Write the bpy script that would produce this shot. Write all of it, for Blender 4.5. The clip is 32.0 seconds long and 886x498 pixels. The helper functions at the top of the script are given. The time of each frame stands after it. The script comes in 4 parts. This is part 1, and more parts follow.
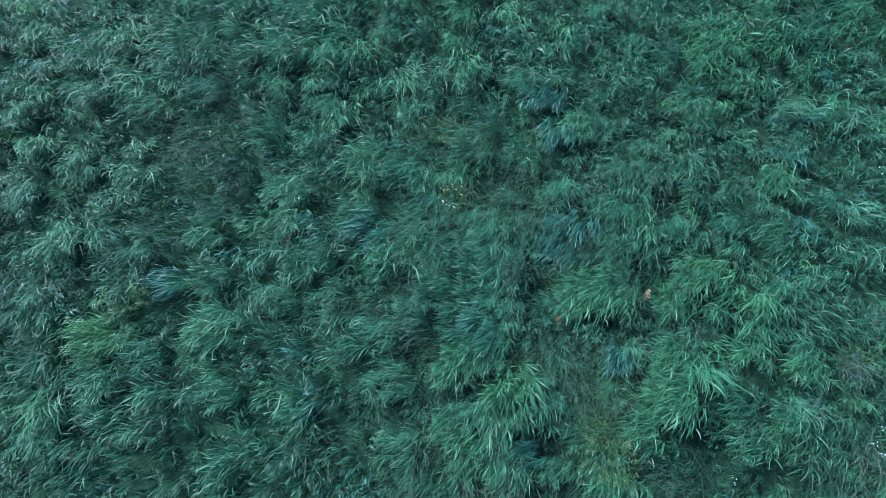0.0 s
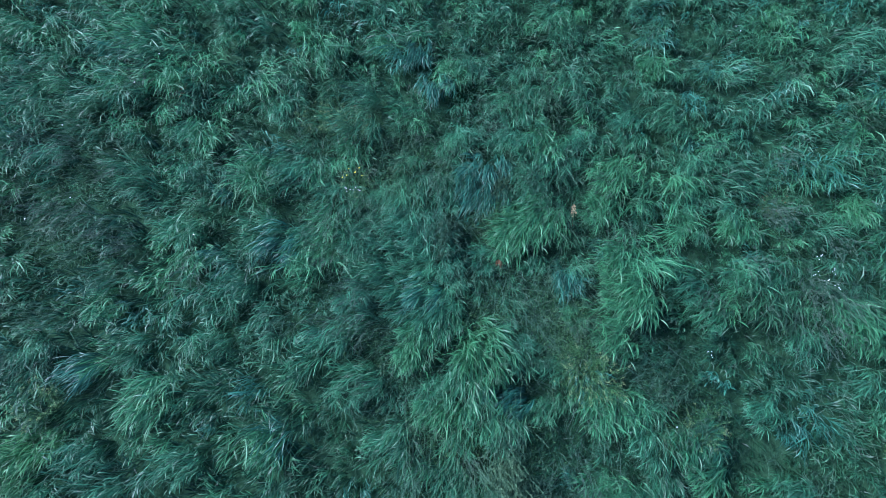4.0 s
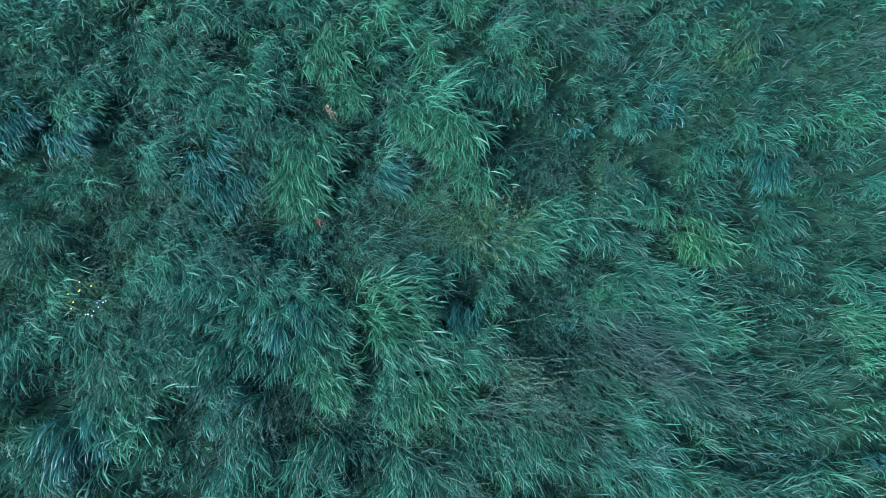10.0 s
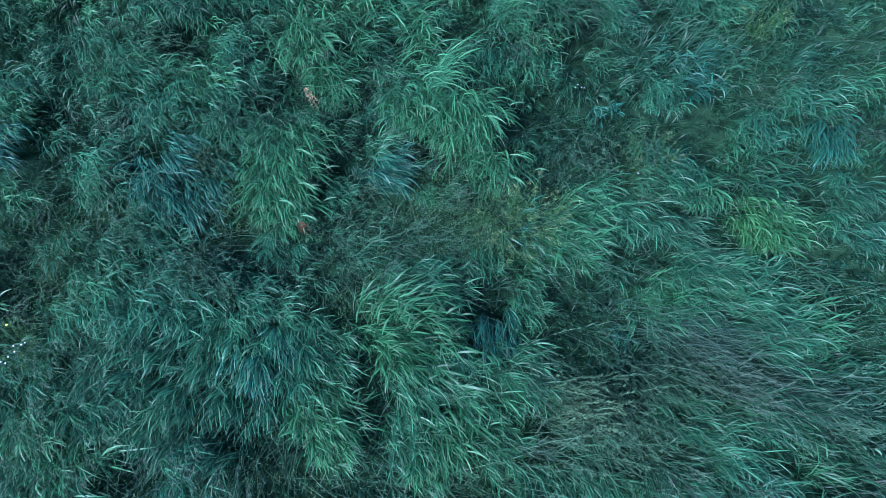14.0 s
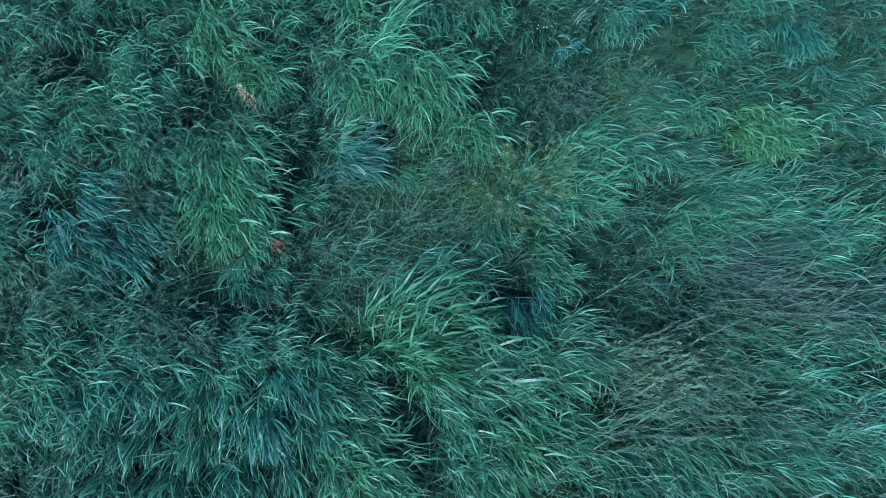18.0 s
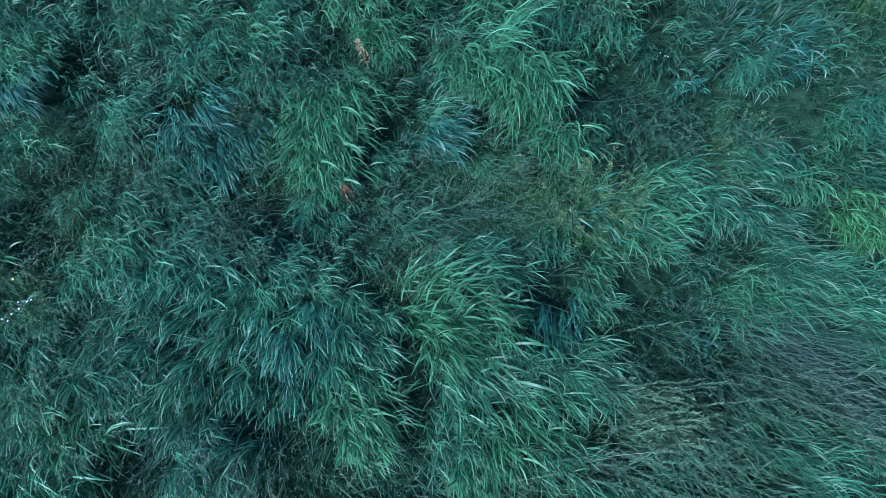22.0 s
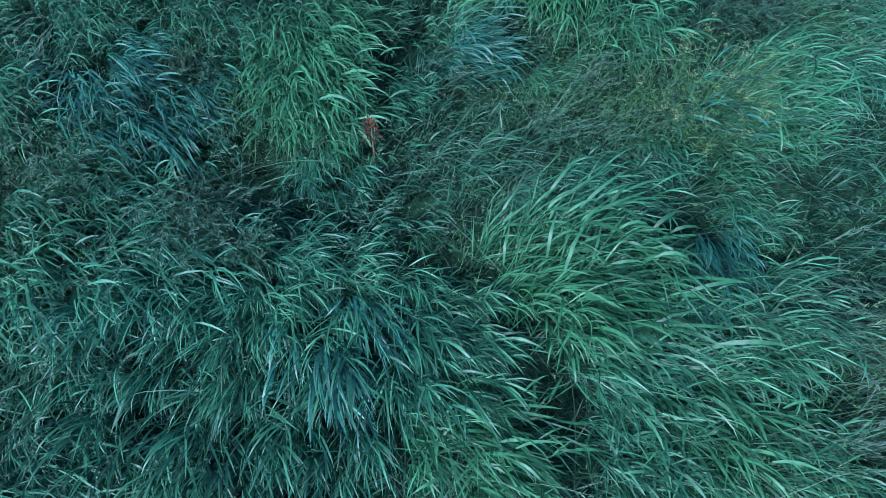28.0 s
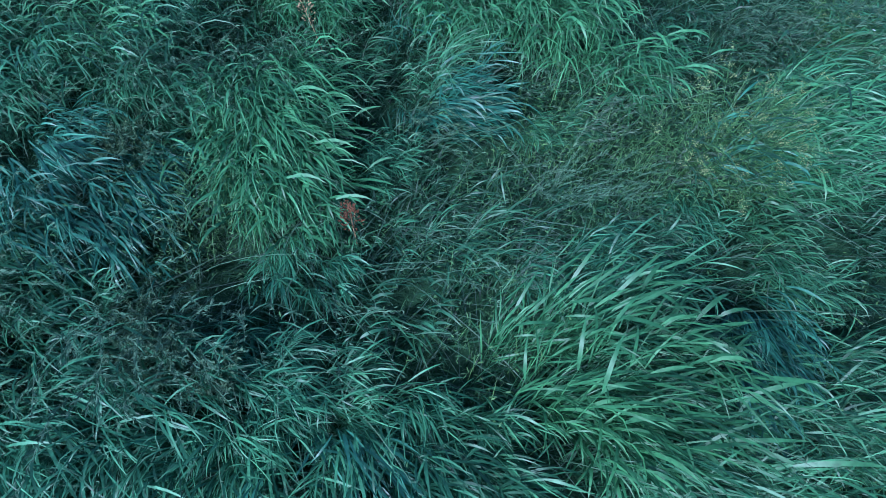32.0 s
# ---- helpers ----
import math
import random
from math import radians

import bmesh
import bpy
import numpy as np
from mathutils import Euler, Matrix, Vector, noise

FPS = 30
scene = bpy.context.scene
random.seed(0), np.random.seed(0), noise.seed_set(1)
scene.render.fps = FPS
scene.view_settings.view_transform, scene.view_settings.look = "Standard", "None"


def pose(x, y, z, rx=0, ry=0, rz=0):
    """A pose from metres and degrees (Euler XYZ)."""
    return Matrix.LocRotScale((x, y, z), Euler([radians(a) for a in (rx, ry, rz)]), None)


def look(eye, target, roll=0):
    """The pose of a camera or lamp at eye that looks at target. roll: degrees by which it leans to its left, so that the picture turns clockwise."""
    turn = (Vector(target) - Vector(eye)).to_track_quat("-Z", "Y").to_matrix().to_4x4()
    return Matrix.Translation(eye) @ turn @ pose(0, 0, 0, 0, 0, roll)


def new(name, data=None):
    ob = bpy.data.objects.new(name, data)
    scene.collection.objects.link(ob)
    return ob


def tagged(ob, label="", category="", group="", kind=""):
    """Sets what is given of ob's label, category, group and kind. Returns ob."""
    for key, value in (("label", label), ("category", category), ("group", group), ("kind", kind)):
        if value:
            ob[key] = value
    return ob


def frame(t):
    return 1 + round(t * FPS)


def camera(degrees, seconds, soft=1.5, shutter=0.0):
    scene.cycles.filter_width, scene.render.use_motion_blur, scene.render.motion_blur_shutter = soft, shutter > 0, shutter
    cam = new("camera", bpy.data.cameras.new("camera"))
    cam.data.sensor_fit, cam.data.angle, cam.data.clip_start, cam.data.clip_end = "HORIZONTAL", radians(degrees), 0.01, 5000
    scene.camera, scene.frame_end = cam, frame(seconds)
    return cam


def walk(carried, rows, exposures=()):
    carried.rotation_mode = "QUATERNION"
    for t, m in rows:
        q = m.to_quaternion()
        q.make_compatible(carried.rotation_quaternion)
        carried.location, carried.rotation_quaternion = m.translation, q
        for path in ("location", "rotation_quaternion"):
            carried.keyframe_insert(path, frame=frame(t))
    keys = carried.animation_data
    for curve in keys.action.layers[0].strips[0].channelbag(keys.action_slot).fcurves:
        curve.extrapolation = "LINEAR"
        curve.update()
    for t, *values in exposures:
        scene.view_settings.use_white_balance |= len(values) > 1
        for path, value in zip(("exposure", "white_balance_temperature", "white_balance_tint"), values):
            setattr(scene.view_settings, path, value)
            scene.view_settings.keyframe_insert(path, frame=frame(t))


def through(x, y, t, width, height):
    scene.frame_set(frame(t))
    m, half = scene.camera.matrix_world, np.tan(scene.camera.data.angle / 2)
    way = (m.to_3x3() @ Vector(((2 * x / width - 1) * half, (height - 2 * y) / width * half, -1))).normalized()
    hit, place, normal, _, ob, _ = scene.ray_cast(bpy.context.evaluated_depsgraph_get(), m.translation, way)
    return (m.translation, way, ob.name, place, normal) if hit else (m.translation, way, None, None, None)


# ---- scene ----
cam = camera(75.0, 32.0, soft=0.6)
# seconds, eye, target, roll
PATH = [
    (0, (1.905, -1.586, 9.201), (0.766, -1.567, 6.426), 0.58),
    (0.5, (1.964, -1.684, 9.103), (0.832, -1.566, 6.327), 0.44),
    (1, (2.023, -1.763, 9.016), (0.899, -1.559, 6.242), 0.19),
    (1.5, (2.011, -1.776, 8.891), (0.901, -1.499, 6.118), -0.12),
    (2, (1.930, -1.629, 8.774), (0.849, -1.289, 5.996), -0.25),
    (2.5, (1.878, -1.591, 8.722), (0.826, -1.205, 5.939), 0.46),
    (4.5, (2.142, -1.650, 8.646), (1.105, -1.228, 5.862), -0.26),
    (5, (2.177, -1.605, 8.529), (1.227, -1.042, 5.739), -1.15),
    (5.5, (2.144, -1.556, 8.349), (1.308, -0.845, 5.557), -0.93),
    (6, (2.106, -1.533, 8.114), (1.388, -0.694, 5.325), -0.79),
    (6.5, (2.054, -1.500, 7.964), (1.412, -0.613, 5.171), -0.92),
    (7, (2.039, -1.540, 7.889), (1.432, -0.638, 5.093), -1.09),
    (7.5, (1.975, -1.637, 7.773), (1.417, -0.711, 4.974), -0.77),
    (8, (1.913, -1.763, 7.654), (1.423, -0.807, 4.853), -0.17),
    (8.5, (1.853, -1.822, 7.476), (1.455, -0.826, 4.674), 0.23),
    (9, (1.796, -1.831, 7.246), (1.469, -0.819, 4.441), 0.75),
    (9.5, (1.748, -1.851, 7.035), (1.434, -0.841, 4.227), 0.57),
    (10, (1.643, -1.904, 6.758), (1.358, -0.892, 3.948), 0.81),
    (10.5, (1.582, -1.968, 6.506), (1.320, -0.944, 3.699), 0.95),
    (11, (1.586, -1.987, 6.334), (1.341, -0.963, 3.525), 1.11),
    (11.5, (1.606, -1.981, 6.138), (1.347, -0.763, 3.409), 1.23),
    (12, (1.689, -1.949, 5.972), (1.401, -0.616, 3.300), 0.78),
    (12.5, (1.683, -1.943, 5.721), (1.384, -0.613, 3.048), 0.81),
    (13, (1.573, -1.989, 5.487), (1.274, -0.678, 2.805), 1.20),
    (13.5, (1.474, -2.027, 5.316), (1.161, -0.727, 2.630), 1.05),
    (14, (1.306, -1.976, 5.270), (1.044, -0.686, 2.574), 0.79),
    (14.5, (1.105, -2.017, 5.206), (0.890, -0.722, 2.508), 1.03),
    (16.5, (0.603, -1.998, 4.562), (0.668, -0.636, 1.890), 1.18),
    (17, (0.616, -1.867, 4.523), (0.678, -0.512, 1.847), 1.05),
    (17.5, (0.638, -1.843, 4.490), (0.705, -0.491, 1.812), 0.98),
    (18, (0.640, -1.822, 4.488), (0.738, -0.486, 1.804), 1.46),
    (18.5, (0.649, -1.858, 4.469), (0.759, -0.524, 1.784), 1.51),
    (19, (0.688, -1.891, 4.561), (0.744, -0.563, 1.872), 0.94),
    (19.5, (0.728, -1.941, 4.681), (0.744, -0.608, 1.993), 1.08),
    (20, (0.775, -1.913, 4.745), (0.760, -0.606, 2.045), 0.64),
    (20.5, (0.782, -1.899, 4.692), (0.714, -0.574, 2.001), 0.31),
    (21, (0.811, -1.842, 4.648), (0.625, -0.540, 1.952), -0.25),
    (21.5, (0.856, -1.844, 4.638), (0.571, -0.568, 1.938), -0.40),
    (22, (1.016, -1.960, 4.579), (0.634, -0.690, 1.888), -0.51),
    (22.5, (1.172, -2.079, 4.525), (0.716, -0.832, 1.834), -0.86),
    (23, (1.244, -2.238, 4.392), (0.741, -0.977, 1.716), -0.72),
    (23.5, (1.217, -2.354, 4.271), (0.723, -1.077, 1.602), -0.47),
    (24, (1.102, -2.384, 4.131), (0.624, -1.157, 1.436), -0.53),
    (24.5, (0.952, -2.355, 3.962), (0.497, -1.126, 1.263), 0.30),
    (25, (0.783, -2.159, 3.829), (0.305, -0.927, 1.136), -0.69),
    (25.5, (0.607, -2.003, 3.741), (0.106, -0.773, 1.051), -2.02),
    (27.5, (0.056, -1.922, 2.942), (-0.162, -0.440, 0.343), 1.21),
    (28, (0.019, -1.899, 2.901), (-0.053, -0.384, 0.312), 0.71),
    (28.5, (0.019, -1.695, 2.820), (-0.023, -0.181, 0.230), 0.33),
    (29, (0.086, -1.466, 2.773), (0.050, 0.095, 0.211), -0.11),
    (29.5, (0.096, -1.435, 2.719), (0.093, 0.134, 0.162), 0.22),
    (30, (0.000, -1.455, 2.771), (0.000, 0.124, 0.220), 0.20),
    (30.5, (-0.122, -1.598, 2.801), (-0.107, 0.000, 0.262), 0.47),
    (31, (-0.179, -1.525, 2.823), (-0.171, 0.044, 0.265), -0.14),
    (31.5, (-0.182, -1.338, 2.734), (-0.179, 0.239, 0.182), -0.95),
    (32, (-0.076, -1.271, 2.677), (-0.063, 0.285, 0.113), -0.65),
]
EXPOSURES = [(0.0, 1.98, 4990, 12.8), (9.0, 1.88, 4730, 17.0), (32.0, 1.71, 4720, 17.0)]
walk(cam, [(t, look(eye, target, roll)) for t, eye, target, roll in PATH], EXPOSURES)

# ---- light: a clear sky after sunset, one very soft low sun ----
world = bpy.data.worlds.new("dusk_sky")
scene.world = world
world.use_nodes = True
wn, wl = world.node_tree.nodes, world.node_tree.links
wn.clear()
sky = wn.new("ShaderNodeTexSky")
sky.sky_type = "NISHITA"
sky.sun_disc = False
sky.sun_elevation = radians(38)
sky.sun_rotation = radians(-140)
sky.air_density, sky.dust_density, sky.ozone_density = 1.0, 1.8, 2.5
back = wn.new("ShaderNodeBackground")
back.inputs["Strength"].default_value = 0.062
wout = wn.new("ShaderNodeOutputWorld")
wl.new(sky.outputs[0], back.inputs[0])
wl.new(back.outputs[0], wout.inputs[0])
sun_lamp = bpy.data.lights.new("sun", "SUN")
sun_lamp.energy, sun_lamp.angle, sun_lamp.color = 2.75, radians(20), (1.0, 0.98, 0.95)
sun = new("sun", sun_lamp)
sun.matrix_world = look((0, 0, 30), (24.6, 29.4, 0))

# ---- materials ----


def blend(nodes, links, kind, fac, a, b):
    n = nodes.new("ShaderNodeMix")
    n.data_type, n.blend_type = "RGBA", kind
    for socket, value in ((n.inputs[0], fac), (n.inputs[6], a), (n.inputs[7], b)):
        if isinstance(value, bpy.types.NodeSocket):
            links.new(value, socket)
        elif isinstance(value, tuple):
            socket.default_value = (*value, 1)
        else:
            socket.default_value = value
    return n.outputs[2]


def ramp(nodes, links, fac, *stops):
    n = nodes.new("ShaderNodeValToRGB")
    while len(n.color_ramp.elements) < len(stops):
        n.color_ramp.elements.new(0.5)
    for e, (at, c) in zip(n.color_ramp.elements, stops):
        e.position, e.color = at, (*c, 1) if isinstance(c, tuple) else (c, c, c, 1)
    links.new(fac, n.inputs[0])
    return n.outputs[0]


def noise_at(nodes, links, scale, detail=3.0, coords="Position"):
    g = nodes.new("ShaderNodeNewGeometry")
    n = nodes.new("ShaderNodeTexNoise")
    n.inputs["Scale"].default_value, n.inputs["Detail"].default_value = scale, detail
    links.new(g.outputs[coords], n.inputs["Vector"])
    return n.outputs["Fac"]


def leafy(name, low, mid, high, tip, rough=0.47, through=0.25, patch=0.5, spec=0.42):
    """Living grass: one hue for each blade, drier tips, patches of another hue across the meadow, and light let through the blade."""
    m = bpy.data.materials.new(name)
    m.use_nodes = True
    n, k = m.node_tree.nodes, m.node_tree.links
    n.clear()
    uv = n.new("ShaderNodeUVMap")
    uv.uv_map = "blade"
    sep = n.new("ShaderNodeSeparateXYZ")
    k.new(uv.outputs[0], sep.inputs[0])
    own = ramp(n, k, sep.outputs[0], (0.0, low), (0.5, mid), (1.0, high))
    wide = ramp(n, k, noise_at(n, k, 0.9), (0.38, 0.0), (0.64, 1.0))
    yellowed = blend(n, k, "MULTIPLY", 1.0, own, (1.22, 1.05, 0.70))
    hue = blend(n, k, "MIX", blend(n, k, "MULTIPLY", 1.0, wide, (patch, patch, patch)), own, yellowed)
    fine = ramp(n, k, noise_at(n, k, 38.0, 2.0), (0.3, 0.72), (0.7, 1.2))
    hue = blend(n, k, "MULTIPLY", 1.0, hue, fine)
    dry = ramp(n, k, sep.outputs[1], (0.72, 0.0), (1.0, 0.45))
    hue = blend(n, k, "MIX", dry, hue, tip)
    p = n.new("ShaderNodeBsdfPrincipled")
    p.inputs["Roughness"].default_value = rough
    p.inputs["Specular IOR Level"].default_value = 0.85 * spec
    k.new(hue, p.inputs["Base Color"])
    t = n.new("ShaderNodeBsdfTranslucent")
    k.new(hue, t.inputs["Color"])
    mix = n.new("ShaderNodeMixShader")
    mix.inputs[0].default_value = through
    k.new(p.outputs[0], mix.inputs[1])
    k.new(t.outputs[0], mix.inputs[2])
    out = n.new("ShaderNodeOutputMaterial")
    k.new(mix.outputs[0], out.inputs[0])
    return m


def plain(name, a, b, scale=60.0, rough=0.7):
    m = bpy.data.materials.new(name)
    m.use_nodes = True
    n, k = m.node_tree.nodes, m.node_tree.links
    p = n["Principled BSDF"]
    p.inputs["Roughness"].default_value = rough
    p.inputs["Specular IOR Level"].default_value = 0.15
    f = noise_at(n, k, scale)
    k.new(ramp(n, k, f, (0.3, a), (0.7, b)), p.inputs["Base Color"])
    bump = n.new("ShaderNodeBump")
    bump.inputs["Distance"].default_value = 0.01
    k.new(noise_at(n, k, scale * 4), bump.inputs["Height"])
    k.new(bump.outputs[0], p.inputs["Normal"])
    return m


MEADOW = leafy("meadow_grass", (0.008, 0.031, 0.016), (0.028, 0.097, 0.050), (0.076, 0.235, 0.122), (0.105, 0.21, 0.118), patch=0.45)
TEAL_LEAF = leafy("broad_grass", (0.011, 0.046, 0.025), (0.038, 0.134, 0.070), (0.086, 0.27, 0.142), (0.11, 0.25, 0.14), patch=0.4)
BRIGHT_LEAF = leafy("young_grass", (0.017, 0.060, 0.027), (0.047, 0.158, 0.069), (0.094, 0.288, 0.122), (0.12, 0.27, 0.125), patch=0.25)
LUSH_LEAF = leafy("lush_grass", (0.012, 0.046, 0.020), (0.034, 0.122, 0.052), (0.072, 0.228, 0.096), (0.10, 0.23, 0.11), patch=0.25)
LIME_LEAF = leafy("yellowing_grass", (0.024, 0.078, 0.028), (0.052, 0.170, 0.062), (0.096, 0.285, 0.106), (0.13, 0.27, 0.11), patch=0.3)
BLUE_LEAF = leafy("glaucous_grass", (0.008, 0.042, 0.029), (0.031, 0.125, 0.078), (0.075, 0.25, 0.155), (0.085, 0.22, 0.145), patch=0.0, spec=0.58)
PALE = leafy("seed_heads", (0.034, 0.092, 0.052), (0.058, 0.130, 0.078), (0.105, 0.185, 0.118), (0.12, 0.18, 0.12), rough=0.8, patch=0.3)
MAUVE = leafy("purplish_seed_heads", (0.040, 0.080, 0.052), (0.066, 0.116, 0.080), (0.115, 0.168, 0.122), (0.13, 0.17, 0.13), rough=0.8, patch=0.2)
LODGED = leafy("lodged_stems", (0.018, 0.052, 0.032), (0.044, 0.092, 0.062), (0.085, 0.142, 0.105), (0.10, 0.14, 0.11), rough=0.7, patch=0.2)
HERB = leafy("herb_leaves", (0.022, 0.070, 0.030), (0.042, 0.115, 0.046), (0.075, 0.17, 0.062), (0.09, 0.18, 0.06), rough=0.6, patch=0.6)
BUSH = leafy("bushy_herb_leaves", (0.024, 0.075, 0.028), (0.048, 0.128, 0.042), (0.085, 0.185, 0.060), (0.10, 0.20, 0.07), rough=0.6, patch=0.2)
FEATHER = leafy("pale_feathery_heads", (0.062, 0.130, 0.070), (0.088, 0.170, 0.094), (0.145, 0.235, 0.138), (0.15, 0.23, 0.14), rough=0.8, patch=0.3)
STRAW = plain("dead_straw", (0.24, 0.17, 0.09), (0.40, 0.30, 0.17))
YELLOWISH = plain("greenish_yellow_florets", (0.20, 0.26, 0.10), (0.34, 0.40, 0.18), 120.0)
WHITE = plain("white_petals", (0.62, 0.64, 0.64), (0.82, 0.83, 0.82), 90.0, 0.6)
YELLOW = plain("yellow_petals", (0.62, 0.55, 0.04), (0.80, 0.72, 0.08), 90.0, 0.5)
RUST = plain("rusty_seeds", (0.075, 0.036, 0.020), (0.18, 0.085, 0.042), 150.0, 0.8)
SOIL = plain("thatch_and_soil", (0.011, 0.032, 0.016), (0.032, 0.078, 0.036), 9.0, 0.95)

# ---- the lie of the land and of the grass ----
LEANS, HUES = [], []  # place, lean and hue of every tussock, which the sward round it follows


def smooth(a, b, x):
    s = np.clip((np.asarray(x, float) - a) / (b - a), 0, 1)
    return s * s * (3 - 2 * s)


def ground_z(x, y):
    """The meadow falls gently to the east."""
    x, y = np.asarray(x, float), np.asarray(y, float)
    return -0.42 * smooth(0.0, 5.5, x) + 0.03 * np.sin(x * 1.1 + 0.5) * np.sin(y * 0.9)


def flow(x, y):
    """The way the grass leans at a place, in radians from +x."""
    x, y = np.asarray(x, float), np.asarray(y, float)
    c, s = 0.4 * np.cos(-0.7), 0.4 * np.sin(-0.7)
    for fx, fy, a in LEANS:
        w = 1 / (0.12 + (x - fx) ** 2 + (y - fy) ** 2) ** 2
        c, s = c + w * math.cos(a), s + w * math.sin(a)
    return np.arctan2(s, c) + 0.30 * np.sin(1.7 * x + 0.6 * y) + 0.25 * np.sin(2.9 * y - 1.3 * x + 1)


def strands(root, way, length, width, lean, droop, seg=5, power=1.2, twist=0.65, rng=None, own=None, blunt=0.0, bend=None, sweep=None):
    """Many grass blades: tapered ribbons that rise from their roots and bow over. Angles in radians from upright."""
    n = len(length)
    s = np.linspace(0, 1, seg + 1)
    mid = (s[:-1] + s[1:]) / 2
    bend = power * rng.uniform(0.6, 2.0, n) if bend is None else bend
    theta = lean[:, None] + (droop - lean)[:, None] * mid[None] ** bend[:, None]
    sweep = rng.normal(0, 0.45, n) if sweep is None else sweep
    az = way[:, None] + sweep[:, None] * mid[None]
    step = (length / seg)[:, None]
    d = np.stack([np.sin(theta) * np.cos(az), np.sin(theta) * np.sin(az), np.cos(theta)], -1) * step[..., None]
    line = np.concatenate([np.zeros((n, 1, 3)), np.cumsum(d, 1)], 1) + root[:, None, :]
    turn = rng.normal(0, twist, n)
    across = np.stack([-np.sin(way) * np.cos(turn), np.cos(way) * np.cos(turn), np.sin(turn)], -1)
    w = width[:, None] * np.minimum(1, np.minimum(0.45 + 2.2 * s, 2.6 * (1 - s) + 0.02 + blunt))[None] / 2
    left, right = line - across[:, None] * w[..., None], line + across[:, None] * w[..., None]
    verts = np.stack([left[:, :-1], right[:, :-1]], 2).reshape(n, -1, 3)
    verts = np.concatenate([verts, line[:, -1:]], 1)
    per = 2 * seg + 1
    quads = np.array([[2 * i, 2 * i + 1, 2 * i + 3, 2 * i + 2] for i in range(seg - 1)], int).reshape(-1)
    loops = np.concatenate([quads, [2 * seg - 2, 2 * seg - 1, 2 * seg]])
    along = np.array(np.repeat(s[:-1], 2).tolist() + [1.0])[loops]
    own = rng.random(n) if own is None else np.clip(own, 0, 1)
    return verts.reshape(-1, 3), (np.arange(n)[:, None] * per + loops[None]).ravel(), seg, n, along, own, line


def strand_mesh(name, lots, material):
    """One mesh out of several lots of strands."""
    V, L, starts, uv, off, nl = [], [], [], [], 0, 0
    for verts, loops, seg, n, along, own, _ in lots:
        V.append(verts)
        L.append(loops + off)
        per = 4 * (seg - 1) + 3
        one = np.r_[np.arange(seg - 1) * 4, 4 * (seg - 1)]
        starts.append((np.arange(n)[:, None] * per + one[None]).ravel() + nl)
        uv.append(np.stack([np.repeat(own, per), np.tile(along, n)], -1))
        off, nl = off + len(verts), nl + n * per
    V, L, starts, uv = (np.concatenate(a) for a in (V, L, starts, uv))
    me = bpy.data.meshes.new(name)
    me.vertices.add(len(V))
    me.vertices.foreach_set("co", V.astype(np.float32).ravel())
    me.loops.add(len(L))
    me.loops.foreach_set("vertex_index", L.astype(np.int32))
    me.polygons.add(len(starts))
    me.polygons.foreach_set("loop_start", starts.astype(np.int32))
    me.polygons.foreach_set("use_smooth", np.ones(len(starts), bool))
    layer = me.uv_layers.new(name="blade")
    layer.data.foreach_set("uv", uv.astype(np.float32).ravel())
    me.materials.append(material)
    me.update(calc_edges=True)
    return me


def locks(cx, cy, cz, way, tall, shade, each, rng, spread=0.035, fan=0.2, width=(0.007, 0.013), lean=0.25, droop=(1.3, 2.1), seg=5, power=1.2):
    """Blades in locks: those of one lock share their lean, bow, length and nearly their hue, but for a few strays."""
    k = len(cx)
    i = np.repeat(np.arange(k), each)
    n = len(i)
    stray = np.where(rng.random(n) < 0.14, 3.0, 1.0)
    rr, aa = spread * np.sqrt(rng.random(n)), rng.uniform(0, 6.283, n)
    root = np.stack([cx[i] + rr * np.cos(aa), cy[i] + rr * np.sin(aa), cz[i] - 0.01], -1)
    bow = rng.uniform(*droop, k)[i] + stray * rng.normal(0, 0.13, n)
    first = np.abs(rng.normal(lean, 0.12, k))[i] + stray * rng.normal(0, 0.05, n)
    size = tall[i] * rng.uniform(0.74, 1.06, n)
    bend = power * rng.uniform(0.7, 1.7, k)[i] * rng.uniform(0.85, 1.18, n)
    sweep = rng.normal(0, 0.28, k)[i] + stray * rng.normal(0, 0.1, n)
    return strands(root, way[i] + stray * rng.normal(0, fan, n), size, rng.uniform(*width, n), first, bow, seg, power, twist=0.45, rng=rng, own=shade[i] * 0.74 + 0.26 * rng.random(n), bend=bend, sweep=sweep)


